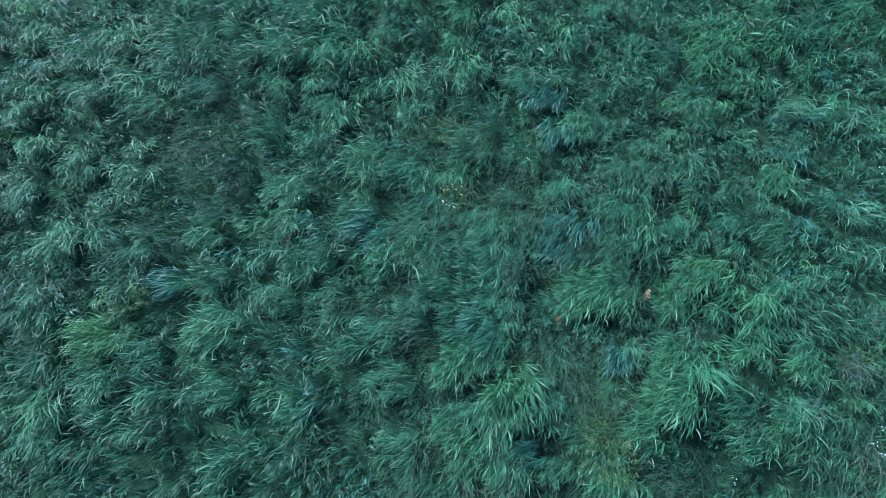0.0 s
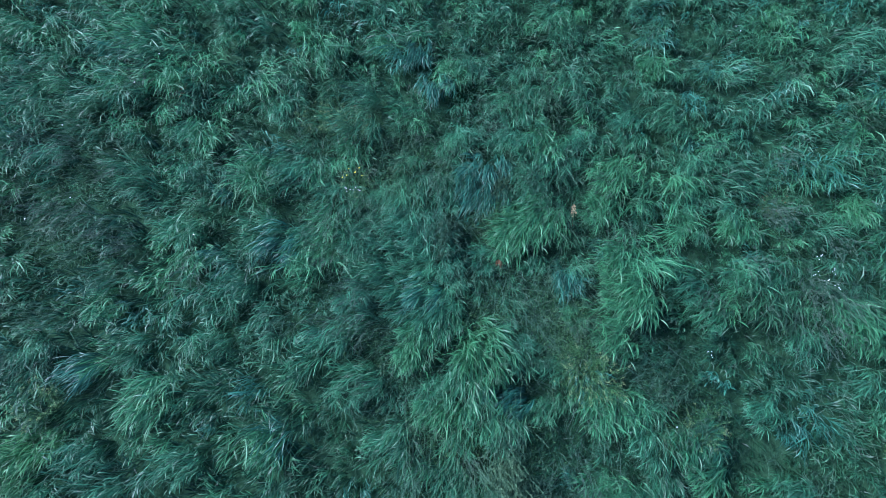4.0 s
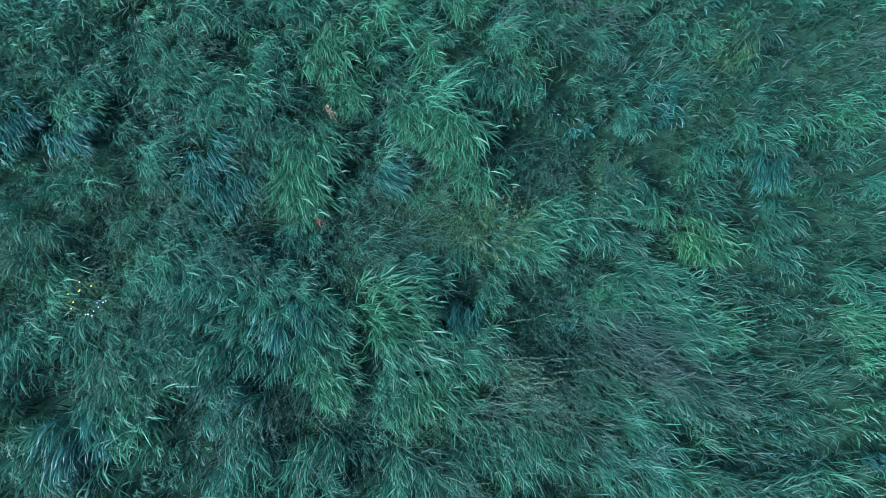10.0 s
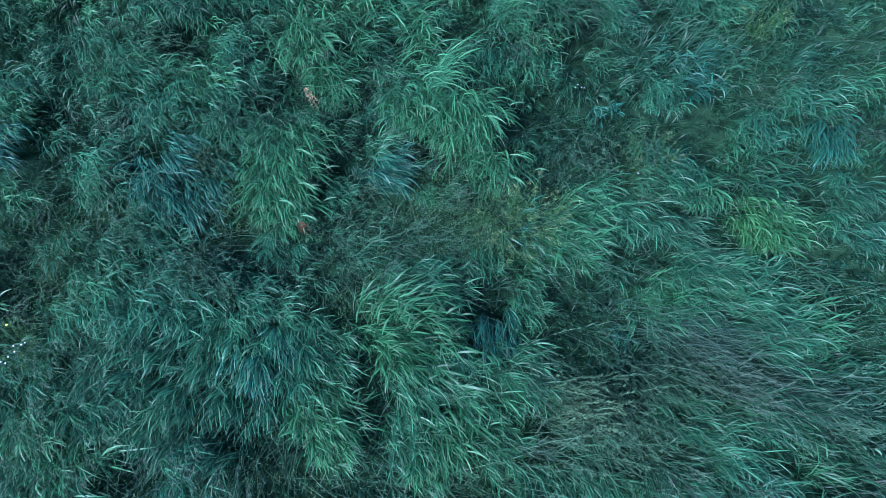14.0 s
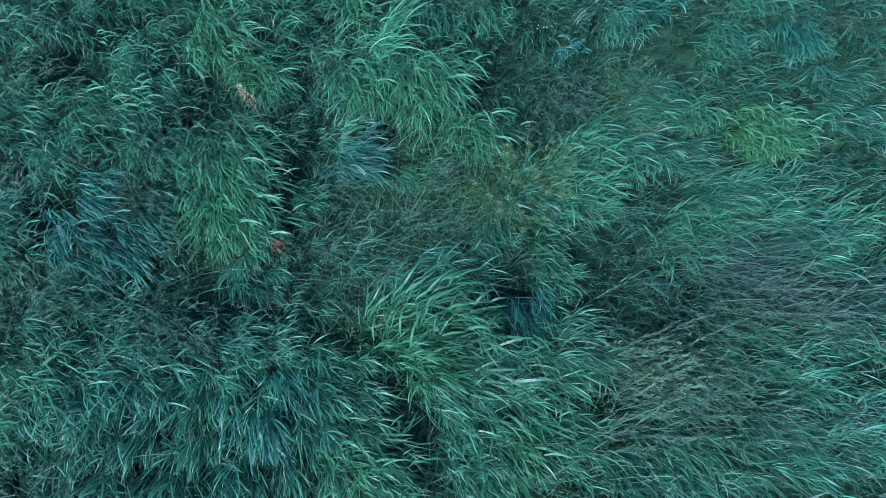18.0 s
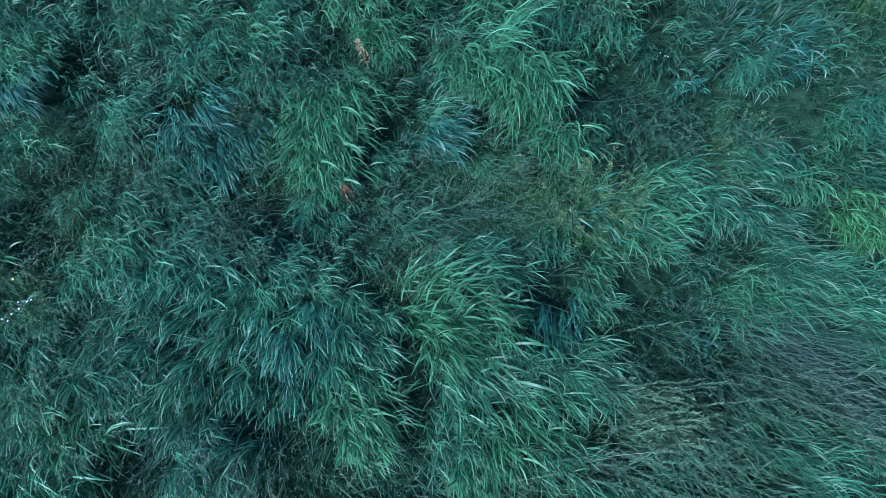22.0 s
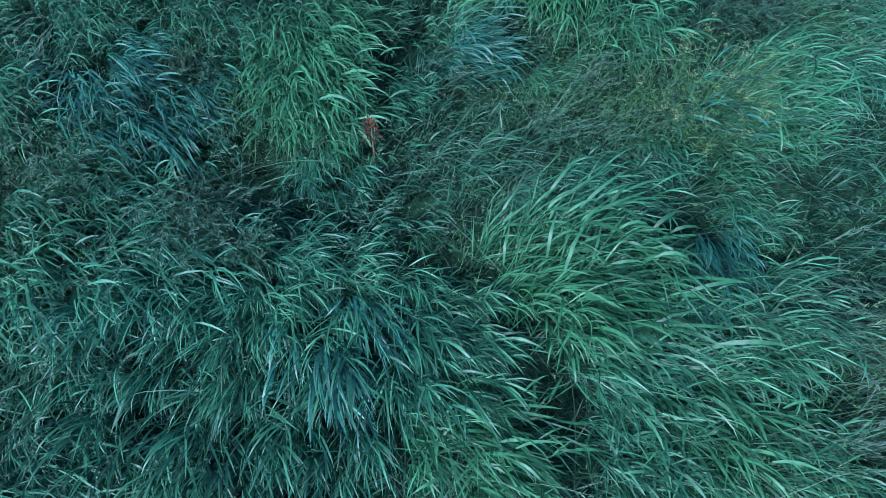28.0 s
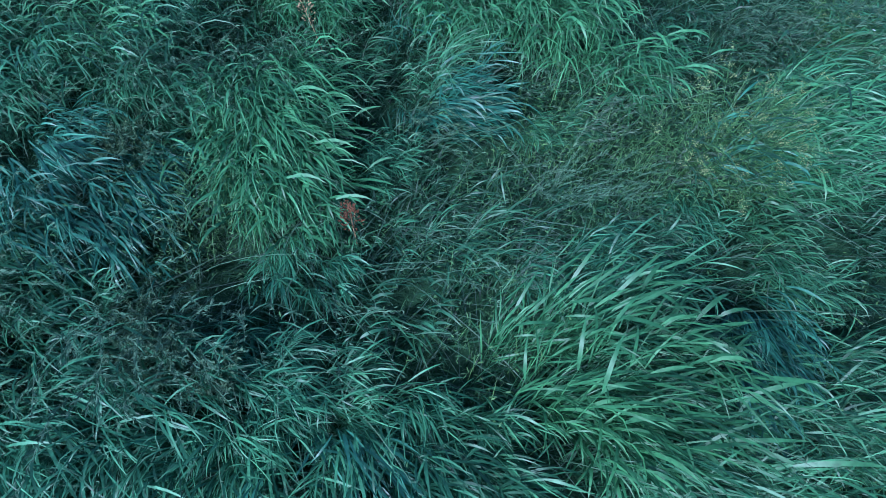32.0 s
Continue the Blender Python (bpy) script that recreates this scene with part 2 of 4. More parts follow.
def shoots(cx, cy, cz, way, tall, shade, each, rng, spread=0.04, fan=0.2, width=(0.008, 0.014), lie=(0.35, 1.2), leaf=(0.28, 0.56), leaves=4, seg=4, comb=0.55, slim=None):
    """Grass shoots in locks: a thin stem that the wind lays over, with arching leaves along it. The shoots of one lock lie nearly alike."""
    k = len(cx)
    i = np.repeat(np.arange(k), each)
    n = len(i)
    stray = np.where(rng.random(n) < 0.15, 2.5, 1.0)
    rr, aa = spread * np.sqrt(rng.random(n)), rng.uniform(0, 6.283, n)
    root = np.stack([cx[i] + rr * np.cos(aa), cy[i] + rr * np.sin(aa), cz[i] - 0.01], -1)
    az = way[i] + stray * rng.normal(0, fan, n)
    low = np.abs(rng.normal(0.16, 0.1, k))[i] + rng.normal(0, 0.05, n)
    over = rng.uniform(*lie, k)[i] + stray * rng.normal(0, 0.12, n)
    long = tall[i] * rng.uniform(0.72, 1.0, n)
    parts = max(2, seg - 1)
    hue = np.clip(shade[i] * 0.72 + 0.28 * rng.random(n), 0, 1)
    stems = strands(root, az, long, rng.uniform(0.0028, 0.0045, n), low, over, parts, 1.3, rng=rng, own=hue, blunt=0.35, sweep=rng.normal(0, 0.15, n))
    j = np.repeat(np.arange(n), leaves)
    m = len(j)
    at = np.clip((np.tile(np.arange(leaves), n) + rng.uniform(0.2, 1.0, m)) / leaves, 0.18, 0.97)
    cell = np.minimum((at * parts).astype(int), parts - 1)
    u = (at * parts - cell)[:, None]
    foot = stems[6][j, cell] * (1 - u) + stems[6][j, cell + 1] * u
    tilt = low[j] + (over - low)[j] * at**1.3
    side = np.where(rng.random(m) < 0.5, -1, 1) * rng.uniform(0.0, 1.0, m) * comb * 2.0
    leaf_way = az[j] + side * (1.15 - 0.5 * at) + rng.normal(0, 0.12, m)
    size = tall[i][j] * rng.uniform(*leaf, m) * (1.12 - 0.3 * at)
    first = 0.8 * tilt + rng.uniform(0.05, 0.4, m)
    last = np.maximum(first + 0.5, rng.uniform(1.6, 2.7, k)[i][j] + rng.normal(0, 0.3, m))
    broad = width[0] + (width[1] - width[0]) * rng.random(m) ** 1.7
    broad = broad if slim is None else broad * slim[i][j]
    blades = strands(foot, leaf_way, size, broad, first, last, seg, 0.9, twist=0.6, rng=rng, own=hue[j] * 0.65 + 0.35 * rng.random(m), sweep=rng.normal(0, 0.22, m) - 0.5 * side)
    return [stems, blades]


def part(name, mesh, parent, label=""):
    ob = new(name, mesh)
    ob.parent = parent
    return tagged(ob, label) if label else ob


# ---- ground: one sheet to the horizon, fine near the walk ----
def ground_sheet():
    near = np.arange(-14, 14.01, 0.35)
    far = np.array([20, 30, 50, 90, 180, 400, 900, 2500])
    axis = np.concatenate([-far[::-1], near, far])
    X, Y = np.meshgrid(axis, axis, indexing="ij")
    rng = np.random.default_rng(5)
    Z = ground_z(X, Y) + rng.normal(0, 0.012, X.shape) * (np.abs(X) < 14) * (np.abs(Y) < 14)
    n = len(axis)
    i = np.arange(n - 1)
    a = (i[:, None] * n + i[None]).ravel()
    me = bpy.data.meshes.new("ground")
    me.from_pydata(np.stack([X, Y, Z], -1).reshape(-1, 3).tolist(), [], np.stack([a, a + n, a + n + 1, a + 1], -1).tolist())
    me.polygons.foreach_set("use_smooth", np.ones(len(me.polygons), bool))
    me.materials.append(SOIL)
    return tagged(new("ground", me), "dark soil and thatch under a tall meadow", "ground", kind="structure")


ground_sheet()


# ---- tussocks ----
def tussock_kind(leaf, label, seed, count=17, each=5, length=(0.42, 0.64), width=(0.006, 0.017), fan=0.4, wide=0.7, lie=(0.35, 1.15), comb=0.6):
    """Three shapes of one kind of tussock: its bunches of blades and its thatch."""
    shapes = []
    for v in range(3):
        rng = np.random.default_rng(seed + v)
        rr, aa = 0.24 * np.sqrt(rng.random(count)), rng.uniform(0, 6.283, count)
        cx, cy, cz = rr * np.cos(aa), rr * np.sin(aa), np.zeros(count)
        way = rng.normal(0, 0.45 * wide, count) + 0.4 * np.arctan2(cy, 0.25)
        tall = rng.uniform(*length, count) * (1.1 - 0.7 * rr)
        shade = rng.random(count)
        bunches = []
        for b in range(count):
            lots = shoots(cx[b : b + 1], cy[b : b + 1], cz[b : b + 1], way[b : b + 1], tall[b : b + 1], shade[b : b + 1], each, rng, 0.06, 0.5 * fan, width, lie, leaves=5, comb=comb)
            bunches.append(strand_mesh("shoot", lots, leaf))
        n = 14
        rr, aa = 0.2 * np.sqrt(rng.random(n)), rng.uniform(0, 6.283, n)
        root = np.stack([rr * np.cos(aa), rr * np.sin(aa), np.zeros(n)], -1)
        dead = strands(root, rng.uniform(-1.6, 1.6, n), rng.uniform(0.25, 0.6, n), rng.uniform(0.003, 0.007, n), rng.uniform(0.3, 0.8, n), rng.uniform(1.4, 2.2, n), 4, rng=rng)
        shapes.append((bunches, strand_mesh("thatch", [dead], LODGED)))
    return shapes, label


TEAL = tussock_kind(TEAL_LEAF, "bluish-green tussock of broad grass bowed over by the wind", 100, each=6, width=(0.005, 0.013))
BRIGHT = tussock_kind(BRIGHT_LEAF, "fresh bright green grass tussock drooping over to one side", 200, count=19)
LUSH = tussock_kind(LUSH_LEAF, "lush deep green grass tussock arching over a hollow", 250, count=19)
LIME = tussock_kind(LIME_LEAF, "yellow-green grass tussock standing out from the darker meadow", 300, count=19)
BLUE = tussock_kind(BLUE_LEAF, "dark blue-green glaucous grass tussock combed flat by wind", 400, width=(0.007, 0.018), length=(0.5, 0.72), fan=0.2, wide=0.25, lie=(0.8, 1.4), comb=0.2)
dice = np.random.default_rng(77)


def tussock(x, y, lean, size, kind):
    """A tussock rooted at x, y that leans that way, in degrees from +x."""
    shapes, label = kind
    LEANS.append((x, y, radians(lean)))
    HUES.append(0 if kind is TEAL or kind is LUSH else 2 if kind is BLUE else 1)
    bunches, thatch = shapes[int(dice.integers(0, 3))]
    ob = new("grass_tussock")
    ob.empty_display_size = 0.1
    for mesh in bunches:
        part("shoot", mesh, ob)
    part("thatch", thatch, ob, "withered brown thatch low in the tussock")
    s = 1.06 * size * float(dice.uniform(0.88, 1.12))
    ob.matrix_world = pose(x, y, float(ground_z(x, y)) - 0.01, 0, 0, lean) @ Matrix.Diagonal((s, s, s * float(dice.uniform(0.85, 1.0)), 1))
    return tagged(ob, label, "grass tussock", "tussocks of the meadow")


tussock(-1.28, 1.46, -70, 0.95, BRIGHT)
tussock(-1.12, 1.36, -72, 1.1, BRIGHT)
tussock(-0.97, 1.24, -68, 1.0, BRIGHT)
tussock(-1.18, 1.06, -74, 1.1, BRIGHT)
tussock(-0.98, 0.97, -68, 1.0, BRIGHT)
tussock(-1.06, 0.72, -70, 1.0, BRIGHT)
tussock(-0.96, 0.84, -66, 1.0, BRIGHT)
tussock(-0.84, 0.60, -64, 0.85, BRIGHT)
tussock(0.26, 2.08, -86, 1.1, BRIGHT)
tussock(0.80, 2.08, -90, 1.22, BRIGHT)
tussock(0.53, 1.92, -91, 1.1, BRIGHT)
tussock(1.14, 1.55, -85, 1.1, BRIGHT)
tussock(2.00, 1.10, -22, 1.1, BRIGHT)
tussock(1.80, 0.98, -18, 0.95, BRIGHT)
tussock(1.95, 0.84, -24, 0.95, BRIGHT)
tussock(2.72, 1.85, -40, 0.95, BRIGHT)
tussock(-2.22, -1.90, -50, 0.95, BRIGHT)
tussock(-1.80, -2.05, -55, 0.85, BRIGHT)
tussock(-2.95, -4.15, -20, 1.05, BRIGHT)
tussock(-2.45, -4.10, -15, 1, BRIGHT)
tussock(-3.65, -2.75, -25, 0.9, BRIGHT)
tussock(-4.60, -3.40, -15, 1, BRIGHT)
tussock(-0.85, 3.75, -20, 1, BRIGHT)
tussock(1.10, -1.42, -60, 0.9, BRIGHT)
tussock(-1.85, -2.42, -45, 0.95, BRIGHT)
tussock(-0.30, 3.40, -15, 0.95, BRIGHT)
tussock(0.30, -0.44, -4, 0.9, LUSH)
tussock(0.52, -0.42, -10, 1.0, LUSH)
tussock(0.62, -0.53, -23, 1.15, LUSH)
tussock(0.03, -1.29, -46, 0.9, BRIGHT)
tussock(0.23, -1.40, -36, 0.85, BRIGHT)
tussock(1.15, -1.16, -66, 1, BRIGHT)
tussock(0.74, -0.29, -49, 1, LUSH)
tussock(0.02, 2.15, -73, 1.03, BRIGHT)
tussock(0.66, 2.11, -72, 1.15, BRIGHT)
tussock(-1.35, 2.69, -58, 1.15, BRIGHT)
tussock(-0.91, 2.29, -58, 1.03, BRIGHT)
tussock(-2.42, 2.03, -57, 1.03, BRIGHT)
tussock(3.31, 1.95, -87, 0.92, BRIGHT)
tussock(4.38, 0.56, -17, 1.03, BRIGHT)
tussock(2.96, 0.53, -25, 0.8, BRIGHT)
tussock(0.21, 4.20, -47, 0.9, BRIGHT)
tussock(-1.10, 2.49, -43, 0.9, BRIGHT)
tussock(-4.43, 1.07, -21, 1, BRIGHT)
tussock(2.52, 5.21, -69, 1, BRIGHT)
tussock(5.80, 4.24, -45, 1, BRIGHT)
tussock(6.06, 1.14, -15, 1, BRIGHT)
tussock(-3.35, -1.16, -42, 1, BRIGHT)
tussock(-3.19, -1.87, -32, 1, BRIGHT)
tussock(-2.47, -1.28, -43, 0.8, BRIGHT)
tussock(-3.49, -2.42, -61, 0.9, BRIGHT)
tussock(-0.50, -5.14, -68, 1, BRIGHT)
tussock(0.75, -3.62, -63, 1, BRIGHT)
tussock(-3.08, 4.48, -36, 1, BRIGHT)
tussock(2.09, 5.04, -21, 1, BRIGHT)
tussock(-8.05, -6.00, -51, 1.1, BRIGHT)
tussock(-2.16, -5.49, -65, 0.9, BRIGHT)
tussock(-3.34, 7.17, -32, 1, BRIGHT)
tussock(-5.94, -3.57, -57, 0.9, BRIGHT)
tussock(0.61, 6.09, -24, 0.9, BRIGHT)
tussock(-6.52, -9.38, 7, 1, BRIGHT)
tussock(-3.95, -8.82, 6, 1, BRIGHT)
tussock(-2.09, -7.96, 5, 1, BRIGHT)
tussock(0.39, -6.83, -37, 1, BRIGHT)
tussock(3.95, 1.78, -52, 1.05, LIME)
tussock(4.12, 1.62, -42, 0.9, LIME)
tussock(-0.42, -6.65, -53, 1, LIME)
tussock(-0.23, -6.97, -53, 1, LIME)
tussock(-0.75, 0.21, -58, 0.7, TEAL)
tussock(-1.60, 1.34, -47, 0.9, TEAL)
tussock(-1.96, 1.44, -49, 0.9, TEAL)
tussock(2.17, 1.43, -41, 1, TEAL)
tussock(2.50, 1.36, -42, 0.9, TEAL)
tussock(0.47, 0.14, -16, 0.8, TEAL)
tussock(0.76, 0.02, -16, 0.8, TEAL)
tussock(0.75, -0.73, -31, 1, TEAL)
tussock(-0.06, -0.59, -55, 0.8, TEAL)
tussock(-0.50, -0.51, -20, 0.7, TEAL)
tussock(-1.38, -0.45, -32, 1, TEAL)
tussock(-1.68, -0.43, -27, 0.9, TEAL)
tussock(-2.23, 0.17, -20, 0.9, TEAL)
tussock(-1.93, -0.06, -28, 0.9, TEAL)
tussock(-0.84, -0.68, -62, 0.9, TEAL)
tussock(-1.00, -0.73, -87, 0.8, TEAL)
tussock(-1.16, -0.76, -120, 0.9, TEAL)
tussock(-1.79, -0.60, -37, 0.9, TEAL)
tussock(-1.59, -0.78, -103, 0.9, TEAL)
tussock(-0.30, -0.81, -66, 1, TEAL)
tussock(-0.04, -0.89, -44, 0.9, TEAL)
tussock(1.66, 0.12, -51, 0.8, TEAL)
tussock(1.55, -0.41, -27, 0.9, TEAL)
tussock(1.63, -0.62, -33, 0.9, TEAL)
tussock(-0.42, 0.88, -36, 0.7, TEAL)
tussock(0.57, 1.10, -25, 0.7, TEAL)
tussock(1.20, 0.51, -75, 0.7, TEAL)
tussock(0.90, 0.33, -49, 0.7, TEAL)
tussock(-0.81, -0.40, -29, 0.8, TEAL)
tussock(-1.07, -0.34, -33, 0.8, TEAL)
tussock(1.26, -0.80, -32, 0.9, TEAL)
tussock(0.92, -0.89, -43, 0.9, TEAL)
tussock(-0.46, -1.20, -92, 0.95, TEAL)
tussock(0.85, -1.18, -52, 0.9, TEAL)
tussock(-0.87, -1.26, -87, 0.9, TEAL)
tussock(-1.31, -1.26, -93, 0.9, TEAL)
tussock(-1.73, -1.27, -73, 0.9, TEAL)
tussock(-2.18, -0.62, -45, 1, TEAL)
tussock(-0.06, -0.75, -18, 0.75, TEAL)
tussock(1.62, -1.21, -35, 0.9, TEAL)
tussock(0.84, 3.00, -81, 1, TEAL)
tussock(-1.90, -0.82, -55, 0.9, TEAL)
tussock(-1.78, -1.55, -50, 0.95, TEAL)
tussock(-1.38, -1.62, -60, 0.9, TEAL)
tussock(-2.55, -1.62, -45, 0.9, TEAL)
tussock(-1.00, -1.62, -75, 0.9, TEAL)
tussock(-2.62, -0.25, -40, 0.9, TEAL)
tussock(3.40, -1.35, -30, 0.9, TEAL)
tussock(0.36, 2.79, -75, 0.9, TEAL)
tussock(1.31, 3.11, -79, 1, TEAL)
tussock(-3.18, 1.73, -40, 1, TEAL)
tussock(-2.67, 1.37, -40, 1, TEAL)
tussock(-3.33, 2.13, -41, 0.9, TEAL)
tussock(3.16, 2.21, -95, 1, TEAL)
tussock(3.26, 0.92, -29, 0.9, TEAL)
tussock(3.60, 0.54, -22, 0.8, TEAL)
tussock(4.01, 0.43, -16, 1, TEAL)
tussock(4.20, 3.12, -91, 0.9, TEAL)
tussock(4.93, 2.98, -84, 0.9, TEAL)
tussock(5.01, 2.40, -73, 0.9, TEAL)
tussock(-2.01, 2.26, -48, 0.9, TEAL)
tussock(-1.78, 1.57, -47, 0.9, TEAL)
tussock(2.39, -1.54, -49, 0.9, TEAL)
tussock(1.98, -1.51, -54, 0.95, TEAL)
tussock(-2.45, -0.51, -36, 0.9, TEAL)
tussock(-2.29, -1.34, -38, 0.9, TEAL)
tussock(-3.01, 0.68, -38, 0.9, TEAL)
tussock(-2.41, -0.92, -39, 0.9, TEAL)
tussock(2.86, 3.16, -76, 0.9, TEAL)
tussock(2.88, 2.25, -71, 0.95, TEAL)
tussock(3.94, 2.91, -76, 0.95, TEAL)
tussock(3.46, 0.94, -26, 0.95, TEAL)
tussock(3.57, -0.78, -30, 0.9, TEAL)
tussock(3.14, -0.52, -30, 0.9, TEAL)
tussock(3.91, -0.40, -25, 0.9, TEAL)
tussock(4.96, 1.91, -54, 0.95, TEAL)
tussock(3.06, 1.37, -39, 0.85, TEAL)
tussock(3.91, -1.20, -30, 0.9, TEAL)
tussock(2.79, -1.33, -40, 0.9, TEAL)
tussock(1.31, 4.33, -47, 1, TEAL)
tussock(-2.02, 3.47, -51, 1, TEAL)
tussock(-3.07, 1.91, -31, 1, TEAL)
tussock(-2.32, 1.69, -40, 1, TEAL)
tussock(-6.19, 2.35, -36, 1, TEAL)
tussock(3.60, 4.88, -51, 1, TEAL)
tussock(4.56, 3.51, -40, 1, TEAL)
tussock(6.04, 1.72, -29, 1, TEAL)
tussock(3.75, 0.87, -12, 1, TEAL)
tussock(2.14, 4.23, -48, 0.9, TEAL)
tussock(4.87, 6.19, -56, 1, TEAL)
tussock(-3.27, -2.11, -70, 1, TEAL)
tussock(-2.09, -2.32, -71, 1, TEAL)
tussock(-1.79, -1.62, -35, 0.9, TEAL)
tussock(0.36, -2.17, -85, 1, TEAL)
tussock(-2.35, -2.87, -69, 1, TEAL)
tussock(-0.38, -2.44, -73, 1, TEAL)
tussock(-2.34, -0.12, -37, 0.9, TEAL)
tussock(-2.89, 0.46, -37, 0.9, TEAL)
tussock(6.38, 3.19, -32, 1, TEAL)
tussock(-4.74, -3.59, -57, 1, TEAL)
tussock(-1.08, 4.05, -38, 1, TEAL)
tussock(-0.53, 3.73, -38, 0.9, TEAL)
tussock(0.40, -2.52, 4, 0.9, TEAL)
tussock(-4.20, 1.36, -29, 1, TEAL)
tussock(-4.63, -1.94, -23, 1, TEAL)
tussock(-6.04, -5.22, -53, 1, TEAL)
tussock(-4.07, -4.61, -65, 1, TEAL)
tussock(-0.96, -4.09, -70, 1, TEAL)
tussock(-5.52, -0.87, -24, 1, TEAL)
tussock(-2.28, 2.55, -34, 0.9, TEAL)
tussock(-6.05, 0.37, -26, 1, TEAL)
tussock(-7.00, -2.31, -58, 1, TEAL)
tussock(-5.08, -5.86, -62, 1, TEAL)
tussock(-2.93, -4.07, -67, 1, TEAL)
tussock(-0.87, -1.95, -46, 0.9, TEAL)
tussock(-1.64, -3.49, -81, 1, TEAL)
tussock(-0.07, -6.12, -66, 1, TEAL)
tussock(-1.27, -5.19, -67, 1, TEAL)
tussock(-0.09, 6.18, -34, 0.9, TEAL)
tussock(0.87, 3.87, -19, 1, TEAL)
tussock(-4.42, 3.30, -25, 0.9, TEAL)
tussock(0.54, -4.85, -71, 1, TEAL)
tussock(1.29, -2.13, -77, 1, TEAL)
tussock(-4.67, -9.32, 7, 1, TEAL)
tussock(-5.96, -7.83, 4, 1, TEAL)
tussock(-0.83, -8.00, 5, 1, TEAL)
tussock(1.03, -7.54, 1, 1, TEAL)
tussock(-2.93, -8.85, 7, 1, TEAL)
tussock(-6.09, -5.89, -38, 1, TEAL)
tussock(-3.49, -7.90, 4, 1, TEAL)
tussock(-1.78, -6.58, -36, 1, TEAL)
tussock(-1.89, 0.55, -35, 1, BLUE)
tussock(-2.27, 0.94, -31, 1, BLUE)
tussock(-2.20, 0.49, -30, 0.9, BLUE)
tussock(-1.73, 0.77, -40, 0.8, BLUE)
tussock(-0.55, -0.85, -68, 0.9, BLUE)
tussock(1.22, -0.34, -84, 0.8, BLUE)
tussock(1.46, -0.10, -76, 0.7, BLUE)
tussock(-0.05, 1.24, -14, 0.8, BLUE)
tussock(4.85, 3.15, -84, 0.9, BLUE)
tussock(-4.14, 0.65, -28, 0.9, BLUE)
tussock(-2.11, -2.66, -70, 1, BLUE)
tussock(-4.97, 0.67, -27, 1, BLUE)
tussock(-1.25, -5.84, -66, 1, BLUE)


# ---- the sward between the tussocks ----
def scatter(boxes, per_m2, rng, holes=()):
    xs, ys = [], []
    for x0, x1, y0, y1 in boxes:
        step = 1 / math.sqrt(per_m2)
        gx, gy = np.meshgrid(np.arange(x0 + step / 2, x1, step), np.arange(y0 + step / 2, y1, step))
        xs.append(gx.ravel() + rng.uniform(-0.6, 0.6, gx.size) * step)
        ys.append(gy.ravel() + rng.uniform(-0.6, 0.6, gx.size) * step)
    x, y = np.concatenate(xs), np.concatenate(ys)
    keep = np.ones(len(x), bool)
    for x0, x1, y0, y1 in holes:
        keep &= ~((x > x0) & (x < x1) & (y > y0) & (y < y1))
    return x[keep], y[keep]


def lushness(x, y):
    """Tall round the tussocks and in lumps, low in the hollows between them."""
    near = np.full(len(x), 9.0)
    for fx, fy, a in LEANS:
        near = np.minimum(near, (x - fx - 0.15 * math.cos(a)) ** 2 + (y - fy - 0.15 * math.sin(a)) ** 2)
    lump = np.array([noise.noise((u * 1.5, v * 1.5, 3.7)) + 0.5 * noise.noise((u * 3.1, v * 3.1, 8.2)) for u, v in zip(x, y)])
    rise = np.clip(0.5 * y - x, -3.0, 4.0)  # the grass is made taller to the north-west, to even out the brightness
    return np.clip(0.76 + 0.03 * rise + 1.05 * lump + 0.12 * np.exp(-near / 0.12), 0.42, 1.35)


# hollows where the grass is low: x, y, radius
HOLLOWS = [
    (0.90, 0.78, 0.30), (1.15, 0.50, 0.26), (0.60, 0.78, 0.30), (0.35, 0.48, 0.28), (0.30, 0.85, 0.25), (1.15, 0.15, 0.22), (-1.25, 0.45, 0.22),
    (0.21, -0.08, 0.3), (0.51, 0.30, 0.32), (0.84, 0.50, 0.28), (-1.19, 0.23, 0.2), (1.55, 0.01, 0.22), (-0.37, -0.32, 0.2), (-0.11, -0.26, 0.2),
    (1.6, -0.28, 0.25), (0.69, 0.32, 0.3), (0.05, -0.08, 0.25), (3.40, 2.59, 0.25), (1.51, 1.36, 0.25), (2.01, 0.35, 0.25),
    (-1.76, 0.06, 0.22), (3.53, 1.41, 0.25), (-1.84, -0.13, 0.25), (1.34, 2.49, 0.25), (-3.30, 0.60, 0.3),
]
SMALL_HOLLOWS = [
    (0.17, -0.48, 0.2), (-0.23, -0.54, 0.2), (0.27, -0.94, 0.2), (-0.10, -0.97, 0.2), (-0.63, -0.32, 0.2), (-0.88, -0.67, 0.2), (1.22, -0.29, 0.2),
    (1.31, -0.81, 0.2), (-0.56, 0.88, 0.2), (1.76, 1.64, 0.2), (2.36, -0.41, 0.2), (1.07, -1.00, 0.2), (0.41, -1.11, 0.2), (-0.68, -0.75, 0.2),
    (-0.65, -1.10, 0.18), (1.50, -1.05, 0.3), (0.15, -0.42, 0.28), (2.1, -1.5, 0.3), (2.9, -0.6, 0.25), (2.5, 1.1, 0.25),
    (-0.41, 1.33, 0.2), (-2.50, 0.84, 0.2), (2.71, 0.37, 0.2), (3.61, 2.65, 0.2), (-1.34, 1.26, 0.2), (0.52, 0.19, 0.2),
]


